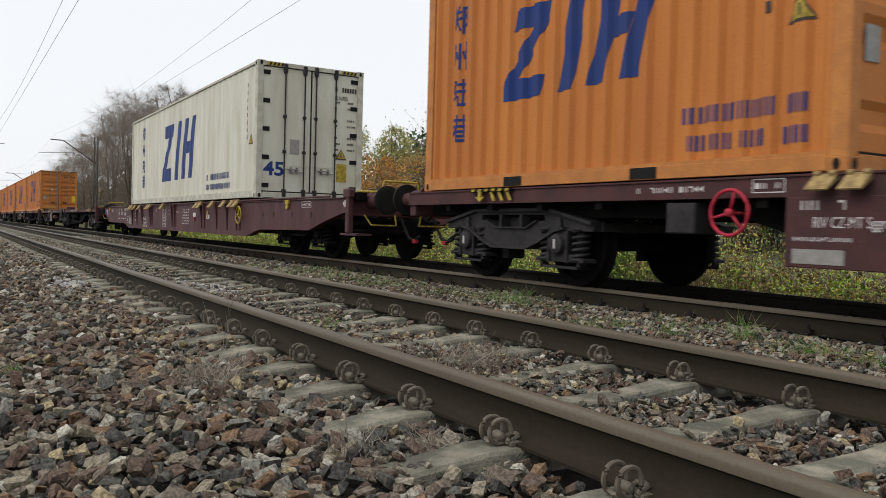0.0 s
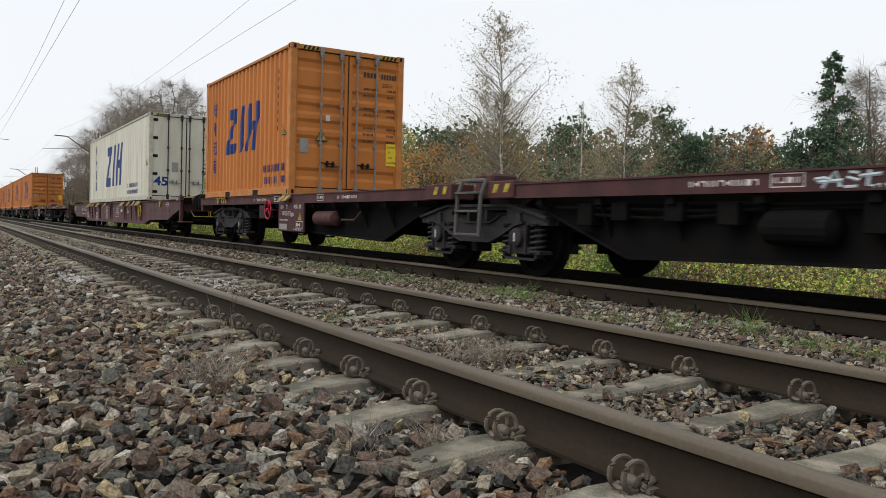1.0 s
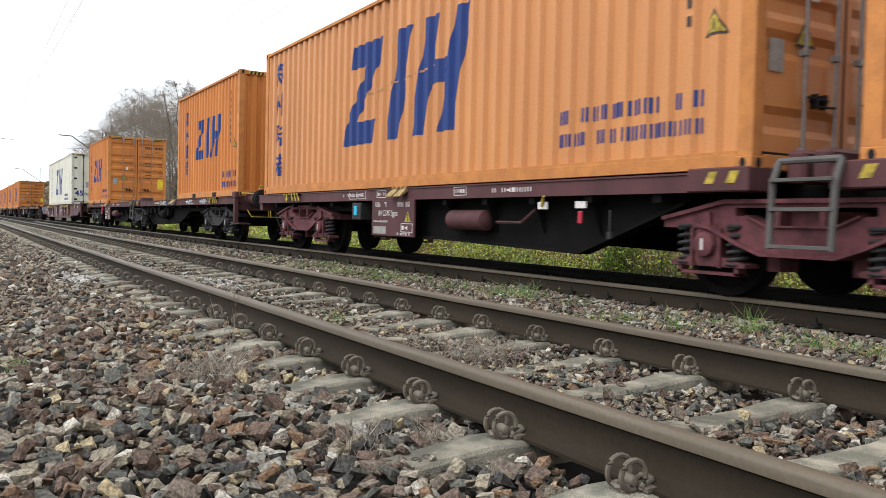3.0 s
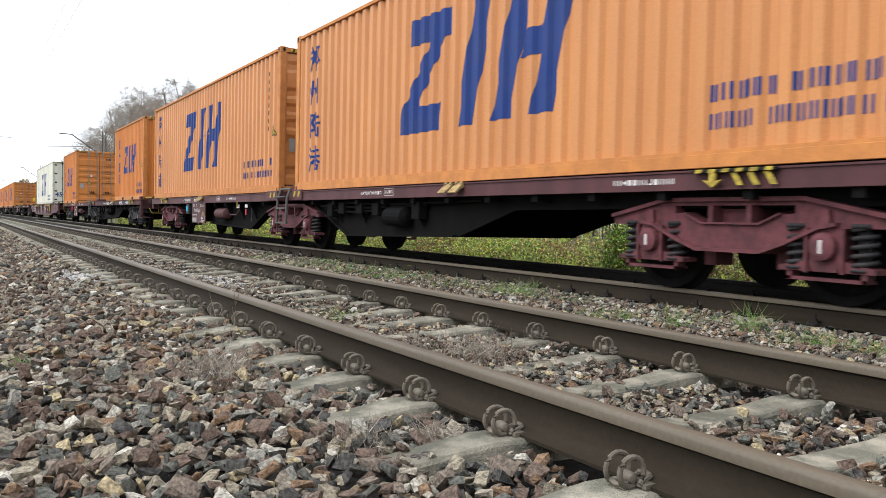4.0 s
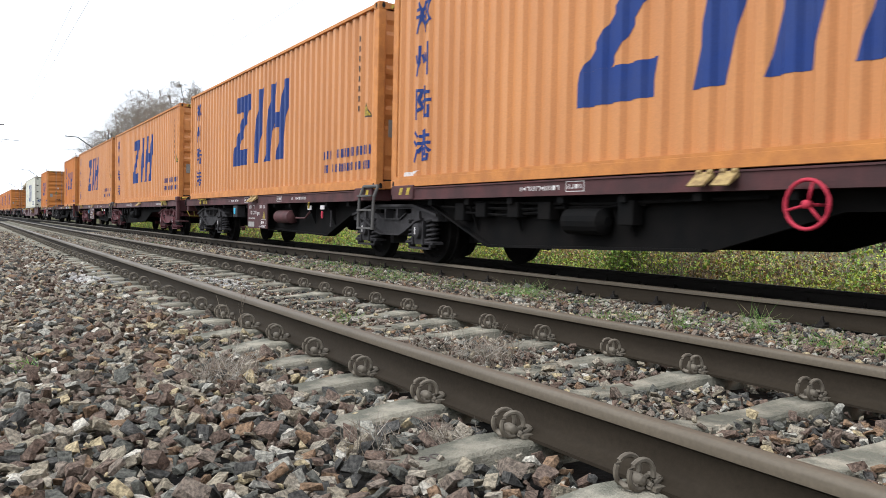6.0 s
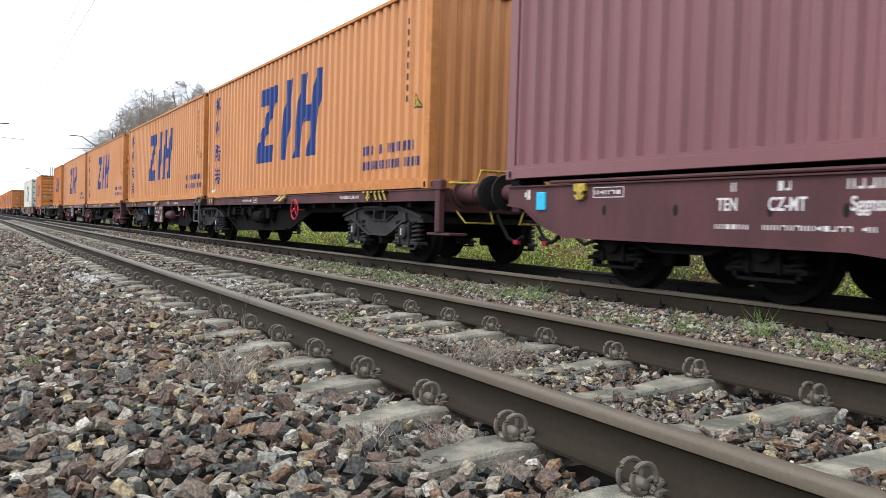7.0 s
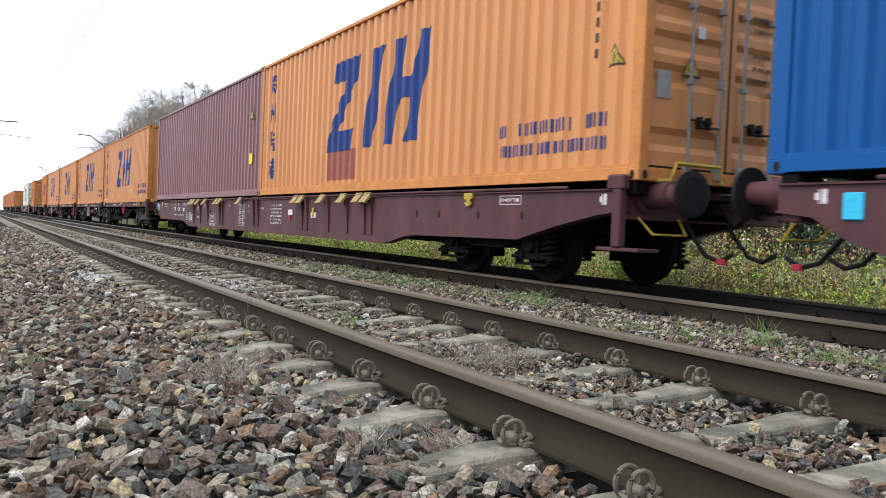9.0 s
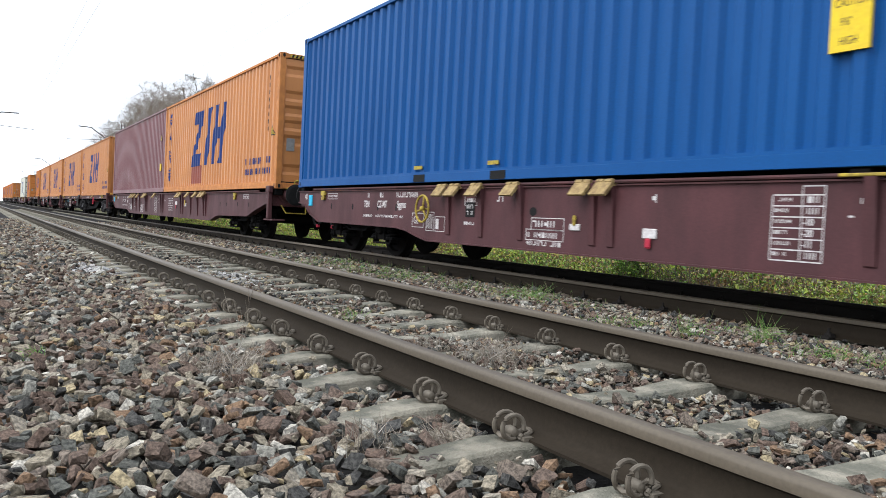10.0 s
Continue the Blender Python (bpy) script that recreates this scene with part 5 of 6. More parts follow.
        for v, w, z0, z1, dots in ((-4.76, 0.62, 1.048, 1.175, True), (-6.02, 0.46, 1.048, 1.165, False), (-7.88, 0.88, 1.05, 1.18, True), (-9.45, 0.58, 1.05, 1.185, False)):
            bm = bmesh.new()
            for line in strokes:
                tube(bm, [(-1.2145, v - w * (a if dots else a * 1.2), z0 + (z1 - z0) * b) for a, b in line], 0.011 + 0.006 * w, 5)
            if dots:
                for a in (0.8, 0.89, 1.0):
                    tube(bm, [(-1.2145, v - w * a - 0.008, z0 + 0.015), (-1.2145, v - w * a + 0.008, z0 + 0.015)], 0.017, 6)
            tagged(part("graffiti", bm, M["spray"], root, "pale blue-grey sprayed letters on sill"), kind="stuff")
    MOVING.append((root, centre, 0.0))
    return root


def prism_part(outline, a, b):
    bm = bmesh.new()
    prism(bm, outline, a, b, "y")
    return bm


def fishbelly_wagon(centre, label, handwheel=None, text=True, table=1.44, short_load=False):
    """Long flat wagon with deep outside sills on two bogies; local y = 0 at its middle."""
    root = tagged(new("flat_wagon"), label, "freight wagon", group="wagons of the train")
    # bogies in black: the dark behind the sills is put into their colour
    for v in (9.45, -9.45):
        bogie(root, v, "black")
    half = [(0, 0.455), (6.7, 0.455), (7.0, 0.50), (7.35, 0.575), (7.7, 0.61), (10.3, 0.635), (11.0, 0.80), (11.7, 0.93), (12.02, 0.965)]
    ahead = half[:5] + [(10.95, 0.625), (11.4, 0.76), (11.7, 0.93), (12.02, 0.965)]
    low = [(-y, z) for y, z in reversed(half[1:])] + ahead
    top = [(12.02, 1.205), (-12.02, 1.205)]
    for sgn in (-1, 1):
        bm = bmesh.new()
        # web in slices between lower edge and top
        for (ya, za), (yb, zb) in zip(low, low[1:]):
            prism(bm, [(ya, za), (yb, zb), (yb, 1.165), (ya, 1.165)], sgn * 1.228, sgn * 1.205)
        # lower flange and top rail
        for (ya, za), (yb, zb) in zip(low, low[1:]):
            prism(bm, [(ya, za - 0.014), (yb, zb - 0.014), (yb, zb + 0.004), (ya, za + 0.004)], sgn * 1.255, sgn * 1.10)
        part("side_sill", bm, M["wagon"], root)
        bm = bmesh.new()
        tube(bm, [(sgn * 1.25, -11.2, 1.202), (sgn * 1.25, 11.2, 1.202)], 0.018, 8)
        block(bm, sgn * 1.255, sgn * 1.10, -12.02, 12.02, 1.163, 1.178)
        part("top_rail", bm, M["wagon_old"], root)
    for v in (6.15, 5.34, 4.48, 3.20, 2.92, 0.2, -0.14, -3.0, -3.28, -4.37, -5.23, -5.94, -6.2):
        bm = bmesh.new()
        prism(bm, [(-1.205, 1.19), (-1.30, 1.19), (-1.275, 0.98), (-1.245, 0.56), (-1.205, 0.53)], v - 0.045, v + 0.045, "y")
        part("sill_rib", bm, M["wagon"], root)
    for v, n in ((6.1, 2), (5.4, 1), (4.6, 1), (3.15, 2), (1.15, 1), (-2.95, 2), (-4.2, 1), (-5.17, 1), (-6.0, 2)):
        if v != 1.15 or not short_load:
            flaps(root, v, n, "tan", 0.24)
    for v in (11.95, 0.35, -0.5, -12.1, -7.75, 5.8):
        for sgn in (-1, 1):
            part("spigot", blocks((sgn * 1.03, sgn * 1.2, v - 0.08, v + 0.08, 1.12, 1.256), bevel=0.01), M["black"], root)
    for y in np.arange(-11.5, 11.6, 1.15):
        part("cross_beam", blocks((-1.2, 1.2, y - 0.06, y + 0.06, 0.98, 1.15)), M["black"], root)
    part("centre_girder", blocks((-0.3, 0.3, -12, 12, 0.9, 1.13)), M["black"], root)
    for d in (1, -1):
        end_gear(root, d * 12.0, d, "wagon", d < 0)
        bm = bmesh.new()
        v = 10.7 if d > 0 else -9.2
        prism(bm, [(v + 0.09, 1.175), (v - 0.09, 1.175), (v - 0.09, 1.10), (v - 0.035, 1.09), (v - 0.035, 1.05), (v - 0.09, 1.06), (v - 0.04, 1.01), (v + 0.04, 1.01), (v + 0.09, 1.06), (v + 0.035, 1.05), (v + 0.035, 1.09), (v + 0.09, 1.10)], -1.27, -1.232)
        part("tie_down", bm, M["yellow"], root, "yellow tie-down hook")
        # drain holes are flat black ovals, their inner shade given as colour
        bm = bmesh.new()
        for h in (7.75, 8.4, 9.4, 10.35):
            ring = [(d * h + 0.03 * math.cos(2 * math.pi * i / 10), 0.90 + 0.055 * math.sin(2 * math.pi * i / 10)) for i in range(10)]
            prism(bm, ring, -1.2295, -1.2285)
        part("sill_hole", bm, M["rubber"], root, "drain hole, its shade drawn as a dark oval")
        print_bars(root, d * 10.2 + 0.3, d * 10.2 - 0.1, 1.06, 1.10, 5, x=-1.2285, frame_box=True, seed=21)
        print_bars(root, d * 11.7, d * 11.7 - 0.12, 1.02, 1.13, 2, x=-1.2285, seed=22)
    x = -1.2285
    if text:
        print_bars(root, 8.93, 8.72, 1.055, 1.13, 3, x=x, seed=31), print_bars(root, 8.4, 8.2, 1.055, 1.13, 3, x=x, seed=32), print_bars(root, 7.75, 7.05, 1.055, 1.13, 9, x=x, seed=33)
        words("code", "TEN", 0.15, root, M["letter"], (x - 0.001, 8.93, 0.90), FACE_SIDE, "", 0.75, 0.003)
        words("code", "CZ-MT", 0.15, root, M["letter"], (x - 0.001, 8.42, 0.90), FACE_SIDE, "", 0.75, 0.003)
        words("code", "Sggnss", 0.15, root, M["letter"], (x - 0.001, 7.72, 0.90), FACE_SIDE, "", 0.75, 0.003)
        print_bars(root, 8.95, 7.5, 0.745, 0.785, 24, x=x, seed=34)
        words("code", "GE", 0.15, root, M["letter"], (x - 0.001, 7.16, 0.68), FACE_SIDE, "", 0.8)
        print_bars(root, 7.18, 6.88, 0.66, 0.80, 0, x=x, frame_box=True, seed=90)
        print_bars(root, 6.76, 6.58, 0.62, 0.82, 2, x=x, frame_box=True, seed=36)
        print_bars(root, 5.73, 5.48, 0.98, 1.04, 4, x=x, frame_box=True, seed=37)
        print_bars(root, 5.75, 5.45, 0.70, 0.74, 6, x=x, seed=38)
        print_bars(root, 4.25, 3.7, 0.72, 0.79, 5, x=x, frame_box=True, seed=39), print_bars(root, 4.35, 3.7, 0.60, 0.66, 9, x=x, frame_box=True, seed=40), print_bars(root, 4.35, 3.7, 0.51, 0.56, 10, x=x, seed=41)
        limits = bmesh.new()
        for q in (table, table - 0.27, table - 0.46):
            block(limits, x - 0.0015, x, q - 0.009, q, 0.55, 1.06 if q == table else 1.135)
        for i in range(7):
            z = 0.55 + 0.085 * i
            block(limits, x - 0.0015, x, table - 0.46, table - 0.0095, z, z + 0.010)
        block(limits, x - 0.0015, x, table - 0.46, table - 0.27, 1.128, 1.138)
        tagged(part("limit_table", limits, M["letter"], root, "white ruled table of length limits"), kind="stuff")
        for i in range(6):
            z = 0.578 + 0.085 * i
            print_bars(root, table - 0.03, table - 0.19, z + 0.012, z + 0.042, 5, x=x, seed=50 + i)
            if i in (1, 2, 3):
                words("limit", ("-11", "-20", "-10")[i - 1], 0.075, root, M["letter"], (x - 0.001, table - 0.29, z), FACE_SIDE, "", 0.9, 0.002)
            else:
                print_bars(root, table - 0.32, table - 0.43, z, z + 0.05, 2, x=x, seed=60 + i)
        print_bars(root, table - 0.7, table - 0.85, 1.0, 1.04, 3, x=x, seed=91), print_bars(root, table - 0.66, table - 0.90, 0.90, 0.915, 1, x=x, seed=92)
        print_bars(root, 6.5, 6.28, 0.62, 0.76, 2, x=x, frame_box=True, seed=93)
        part("data_plate", blocks((x - 0.006, x, 5.50, 5.72, 0.80, 0.99)), M["rubber"], root, "dark framed data plate")
        print_bars(root, 5.69, 5.53, 0.83, 0.88, 3, x=x - 0.006, seed=94), print_bars(root, 5.69, 5.53, 0.91, 0.96, 3, x=x - 0.006, seed=95)
        for i in range(6):
            print_bars(root, -1.0, -1.75, 1.02 - 0.075 * i, 1.055 - 0.075 * i, 14 - i, x=x, seed=70 + i)
        print_bars(root, -0.3, -0.55, 0.95, 1.0, 4, x=x, seed=77), print_bars(root, 5.0, 4.85, 1.0, 1.08, 2, x=x, seed=78), print_bars(root, 2.45, 2.3, 1.0, 1.08, 2, x=x, seed=79)
    # one larger hole, again a flat oval coloured as its own shade
    bm = bmesh.new()
    ring = [(4.25 + 0.07 * math.cos(2 * math.pi * i / 14), 0.89 + 0.05 * math.sin(2 * math.pi * i / 14)) for i in range(14)]
    prism(bm, ring, -1.2295, -1.2285)
    part("sill_hole", bm, M["rubber"], root, "drain hole, its shade drawn as a dark oval")
    part("indicator", blocks((-1.25, -1.22, 11.3, 11.46, 0.90, 1.10), bevel=0.008), M["cyan"], root, "light blue indicator label")
    part("lever_plate", blocks((-1.245, -1.226, -2.45, -2.2, 0.84, 0.95)), M["letter"], root, "white brake lever plate")
    part("brake_lever", blocks((-1.26, -1.24, -2.36, -2.30, 0.72, 0.85), bevel=0.01), M["red"], root, "red brake lever")
    part("lever_plate", blocks((-1.245, -1.226, -3.75, -3.5, 0.80, 0.90)), M["letter"], root, "white brake lever plate")
    part("brake_lever", blocks((-1.26, -1.24, -3.68, -3.58, 0.82, 0.99), bevel=0.012), M["yellow"], root, "yellow brake lever")
    if short_load:
        part("lever_plate", blocks((-1.245, -1.226, 2.29, 2.47, 0.66, 0.755), bevel=0.006), M["letter"], root, "white brake lever plate")
        part("brake_lever", blocks((-1.26, -1.24, 2.35, 2.42, 0.57, 0.665), bevel=0.012), M["red"], root, "red brake lever")
        part("lever_plate", blocks((-1.245, -1.226, 3.40, 3.57, 0.70, 0.77), bevel=0.006), M["letter"], root, "white brake lever plate")
        part("brake_lever", blocks((-1.26, -1.24, 3.46, 3.51, 0.75, 0.86), bevel=0.012), M["yellow"], root, "yellow brake lever")
        part("end_ledge", blocks((-1.29, -1.20, -0.35, 0.45, 1.19, 1.215), bevel=0.006), M["yellow"], root, "bright yellow folded spigot ledge")
    if handwheel is not None:
        hwl = shared(("ring", 0.2), lambda: ring_bm(0.185, 0.016), "handwheel", M["yellow"], root, "yellow three-spoked brake handwheel", True)
        hwl.material_slots[0].link = "OBJECT"
        hwl.material_slots[0].material = M["yellow"]
        hwl.location = (-1.33, handwheel, 0.89)
    MOVING.append((root, centre, 0.0))
    return root


def make_wagons():
    art = "brown articulated container flat wagon with black underframe"
    g = ("bogie", "bogie", "bogie")
    articulated_wagon(-4.5, "wagon_old", g, "wagon_old", 7.33, True, art + ", one section empty", False)
    articulated_wagon(-31.75, "wagon", ("bogie_red", "bogie_red", "bogie_red"), "wagon", False, False, art + " and faded red bogies", shift=0.45)
    articulated_wagon(-58.36, "wagon_old", g, "wagon_old", -7.3, False, art + ", dusty grey bogies", True, 0.55)
    articulated_wagon(49.3, "wagon_old", g, "wagon_old", False, False, art + ", running empty", False)
    for c in (76.0, 102.8, 129.6):
        articulated_wagon(c, "wagon_old", g, "wagon_old", False, False, art + ", dusty grey bogies", False)
    fish = "maroon container flat wagon with deep fishbelly sills"
    fishbelly_wagon(-84.82, fish + " and white lettering")
    fishbelly_wagon(-110.66, fish + " and yellow handwheel", 6.73, table=1.05, short_load=True)
    fishbelly_wagon(22.25, fish + ", dusty, one end empty", -6.4)


make_wagons()

# ---- trees and plants ----
def spikes(starts, ends, r0):
    """Thin tapering three-sided twigs from starts to ends."""
    s, e = np.asarray(starts, float), np.asarray(ends, float)
    d = e - s
    d /= np.linalg.norm(d, axis=1)[:, None] + 1e-9
    up = np.where(np.abs(d[:, 2:3]) < 0.9, np.array([[0, 0, 1.0]]), np.array([[1.0, 0, 0]]))
    a = np.cross(d, up)
    a /= np.linalg.norm(a, axis=1)[:, None]
    b = np.cross(d, a)
    r0 = np.broadcast_to(np.asarray(r0, float), (len(s),))[:, None]
    ring = [s + r0 * (math.cos(t) * a + math.sin(t) * b) for t in (0, 2.094, 4.189)]
    v = np.stack([*ring, e], 1).reshape(-1, 3)
    f = np.array([[0, 1, 3], [1, 2, 3], [2, 0, 3]])[None] + (np.arange(len(s)) * 4)[:, None, None]
    return v, f.reshape(-1, 3)


def leaves(r, centres, size, droop=0.0):
    """Small four-cornered leaves, folded at random, as two triangles each."""
    n = len(centres)
    a = r.normal(size=(n, 3))
    a[:, 2] -= droop
    a /= np.linalg.norm(a, axis=1)[:, None]
    b = np.cross(a, r.normal(size=(n, 3)))
    b /= np.linalg.norm(b, axis=1)[:, None]
    s = np.asarray(size)
    s = (s if s.ndim else np.full(n, float(s)))[:, None] * r.uniform(0.6, 1.3, (n, 1))
    c = np.asarray(centres)
    nrm = np.cross(a, b) * 0.15
    v = np.stack([c - a * s * 0.6, c + b * s * 0.36 + nrm * s, c + a * s * 0.6, c - b * s * 0.36 + nrm * s], 1).reshape(-1, 3)
    f = np.array([[0, 1, 2], [0, 2, 3]])[None] + (np.arange(n) * 4)[:, None, None]
    return v, f.reshape(-1, 3)


def joined(*pairs):
    vs, fs, base = [], [], 0
    for v, f in pairs:
        vs.append(v)
        fs.append(f + base)
        base += len(v)
    return np.concatenate(vs), np.concatenate(fs)


def trunk_bm(h, r0, lean, r, forks=1):
    bm = bmesh.new()
    for k in range(forks):
        ang = r.uniform(0, 6.28)
        sp = 0.0 if forks == 1 else h * r.uniform(0.06, 0.14)
        pts = []
        for i in range(9):
            t = i / 8
            pts.append((lean[0] * t * t + sp * math.cos(ang) * t + r.normal(0, 0.012 * h * t), lean[1] * t * t + sp * math.sin(ang) * t + r.normal(0, 0.012 * h * t), h * t * (1 - 0.06 * k)))
        tube(bm, pts, r0 * (1 if k == 0 else 0.7), 7, r_end=r0 * 0.12)
    return bm


def tree(x, y, h, kind, seed, label, name="tree"):
    """A tree with a tapered trunk, limbs and a ragged crown of single leaves or needles."""
    r = np.random.RandomState(seed)
    root = tagged(new(name), label, "tree")
    root.location = (x, y, ground_z(x) - 0.05)
    spec = {"birch": (0.0075, 0.12, 140, 0.30, 0.8, 12, 66, 0.07, "birch", "leaf_birch", 1), "sapling": (0.007, 0.3, 30, 0.13, 0.9, 8, 16, 0.09, "birch", "leaf_birch", 1),
            "pine": (0.013, 0.08, 70, 0.26, 0.15, 12, 110, 0.17, "bark", "leaf_pine", 1), "conifer": (0.011, 0.05, 100, 0.25, -0.1, 12, 100, 0.15, "bark", "leaf_pine", 1),
            "bare": (0.012, 0.08, 84, 0.32, 0.7, 15, 52, 0.065, "bark", "leaf_brown", 3), "autumn": (0.010, 0.1, 52, 0.28, 0.6, 10, 80, 0.14, "bark", "leaf_brown", 2),
            "seedling": (0.012, 0.02, 50, 0.3, 0.25, 6, 60, 0.05, "bark", "leaf_green", 1), "rust": (0.010, 0.05, 46, 0.40, 0.7, 10, 80, 0.09, "bark", "leaf_orange", 2), "yellow": (0.010, 0.1, 52, 0.22, 0.8, 10, 90, 0.11, "bark", "leaf_yellow", 2)}[kind]
    thick, start, nl, reach, rise, ntw, nleaf, lsize, bark, leaf, forks = spec
    lean = r.normal(0, 0.02 * h, 2)
    part("trunk", trunk_bm(h, thick * h + 0.02, lean, r, forks), M[bark], root, "", True)
    st, en, rad, lf = [], [], [], []
    for i in range(nl):
        t = start + (1 - start) * ((i + r.uniform(0, 1)) / nl) ** (1.3 if kind == "birch" else 0.9)
        az = r.uniform(0, 6.283)
        if kind in ("pine",):
            out = reach * h * (0.35 + 0.65 * math.sin(math.pi * min(1, (1 - t) * 1.15 + 0.08))) * r.uniform(0.55, 1.1)
        elif kind == "conifer":
            out = reach * h * (1.08 - t) * r.uniform(0.7, 1.15)
        elif kind in ("birch", "sapling"):
            out = reach * h * 1.3 * (1.05 - t) ** 0.8 * r.uniform(0.45, 1.05)
        else:
            out = reach * h * (0.25 + 0.75 * math.sin(math.pi * (0.12 + 0.8 * (t - start) / (1 - start)))) * r.uniform(0.5, 1.1)
        base = np.array([lean[0] * t * t, lean[1] * t * t, h * t])
        tip = base + np.array([math.cos(az) * out, math.sin(az) * out, out * rise * r.uniform(0.7, 1.3)])
        spread = out / (reach * h)
        dome = 1.0 if kind in ("pine", "conifer") else 1.0 - 0.32 * spread * spread
        tip[2] = min(tip[2], h * dome * r.uniform(0.9, 1.02))
        mid = (base + tip) / 2 + r.normal(0, 0.05 * out, 3)
        st += [base, mid]
        en += [mid + (tip - mid) * 0.2, tip]
        rad += [0.0035 * h * (1.2 - t) + 0.012, 0.002 * h * (1.2 - t) + 0.008]
        for _ in range(ntw):
            q = r.uniform(0.25, 1.0)
            o = base + (tip - base) * q + r.normal(0, 0.03 * out, 3)
            dirv = (tip - base) * r.uniform(0.15, 0.35) + r.normal(0, 0.13 * out + 0.05, 3)
            if kind in ("birch", "sapling"):
                dirv[2] -= 0.12 * out
            if kind == "bare":
                dirv[2] += 0.12 * out
            e = o + dirv
            st.append(o)
            en.append(e)
            rad.append(0.007 if kind != "bare" else 0.009)
            if kind == "bare":
                for _ in range(6):
                    q2 = r.uniform(0.3, 1)
                    o2 = o + dirv * q2
                    st.append(o2)
                    en.append(o2 + dirv * 0.35 + r.normal(0, 0.16 * out + 0.08, 3))
                    rad.append(0.0058)
            k = max(nleaf // ntw, 0) if nleaf else 0
            if kind == "birch":
                k = int(k * (0.35 + 0.5 * out) + 0.5)
            if k:
                w = r.uniform(0.2, 1.1, (k, 1))
                lf.append(o + dirv * w + r.normal(0, (0.09 if kind in ("pine", "conifer") else 0.12) * (0.5 + out * 0.5), (k, 3)))
    v, f = spikes(st, en, rad)
    link("branchwork", raw_mesh("branchwork", v, f, M["bark"] if kind == "pine" else M["twig_pale"] if kind in ("bare", "birch", "sapling") else M["twig"]), None, root, "thin grey-brown branches")
    if lf:
        v, f = leaves(r, np.concatenate(lf), lsize, 0.4 if kind in ("birch", "sapling") else 0.0)
        link("crown", raw_mesh("crown", v, f, M[leaf]), None, root, {"pine": "dark green needle crown", "conifer": "dark green needle crown", "birch": "sparse yellowing leaves"}.get(kind, "thin autumn foliage"))
    return root


def make_trees():
    birch, pine = "slender white-barked birch with thinning autumn leaves", "dark green pine at the woodland edge"
    rows = (("birch", 20.3, 29.9, 11.3, birch), ("birch", 30.0, 32.2, 10.5, birch), ("sapling", 27.9, 33.4, 8.3, "thin pale birch almost without leaves"), ("sapling", 32.2, 36.6, 7.2, "thin pale birch almost without leaves"),
            ("birch", 21.4, 31.6, 8.0, birch), ("pine", 34.8, 35.1, 8.6, pine), ("pine", 37.5, 35.0, 7.3, pine), ("pine", 33.8, 41.5, 8.2, pine), ("pine", 43.0, 39.5, 7.8, pine), ("pine", 29.0, 42.0, 7.4, pine), ("pine", 24.5, 41.5, 7.2, pine),
            ("conifer", 42.8, 28.1, 11.9, "tall dark conifer standing above the wood"), ("pine", 41.5, 28.8, 7.4, pine), ("bare", 46.9, 28.0, 11.8, "leafless grey-brown tree in the wood"), ("autumn", 48.3, 38.7, 9.0, "broad tree with fading brown leaves"),
            ("autumn", 45.6, 40.3, 8.0, "broad tree with fading brown leaves"), ("autumn", 50.2, 31.8, 9.6, "broad tree with fading brown leaves"), ("rust", 18.2, 33.3, 5.2, "low rust-orange autumn tree"), ("rust", 22.2, 33.2, 6.2, "low rust-orange autumn tree"),
            ("rust", 14.0, 29.9, 4.3, "low rust-orange autumn tree"), ("yellow", 19.4, 38.4, 7.1, "tall thin tree with yellow-green leaves"), ("yellow", 17.2, 40.0, 7.4, "tall thin tree with yellow-green leaves"),
            ("sapling", 15.4, 42.0, 7.6, "thin pale birch almost without leaves"), ("bare", 14.0, 82.8, 14.0, "large leafless tree beside the line"), ("bare", 12.8, 89.7, 12.2, "large leafless tree beside the line"),
            ("bare", 15.2, 76.3, 12.6, "large leafless tree beside the line"), ("bare", 13.0, 79.5, 12.0, "large leafless tree beside the line"), ("bare", 12.0, 97.0, 11.0, "large leafless tree beside the line"),
            ("bare", 16.4, 70.0, 10.0, "large leafless tree beside the line"), ("bare", 12.6, 60.1, 11.2, "spindly leafless tree beside the line"), ("sapling", 13.6, 58.0, 9.4, "thin pale birch almost without leaves"),
            ("pine", 17.0, 56.0, 7.8, pine), ("pine", 19.3, 55.5, 8.4, pine), ("pine", 21.5, 54.0, 8.6, pine), ("autumn", 20.5, 57.0, 8.2, "broad tree with fading brown leaves"), ("bare", 18.3, 58.0, 8.8, "spindly leafless tree beside the line"),
            ("autumn", 17.5, 66.0, 7.0, "broad tree with fading brown leaves"), ("autumn", 15.5, 92.0, 8.5, "broad tree with fading brown leaves"), ("bare", 13.0, 110.0, 10.5, "large leafless tree beside the line"), ("bare", 12.5, 128.0, 10.0, "large leafless tree beside the line"))
    for i, (kind, x, y, h, label) in enumerate(rows):
        tree(x, y, h, kind, 100 + i, label)
    tree(8.6, 9.4, 1.2, "seedling", 71, "small green pine seedling on the verge", "young_pine")


make_trees()


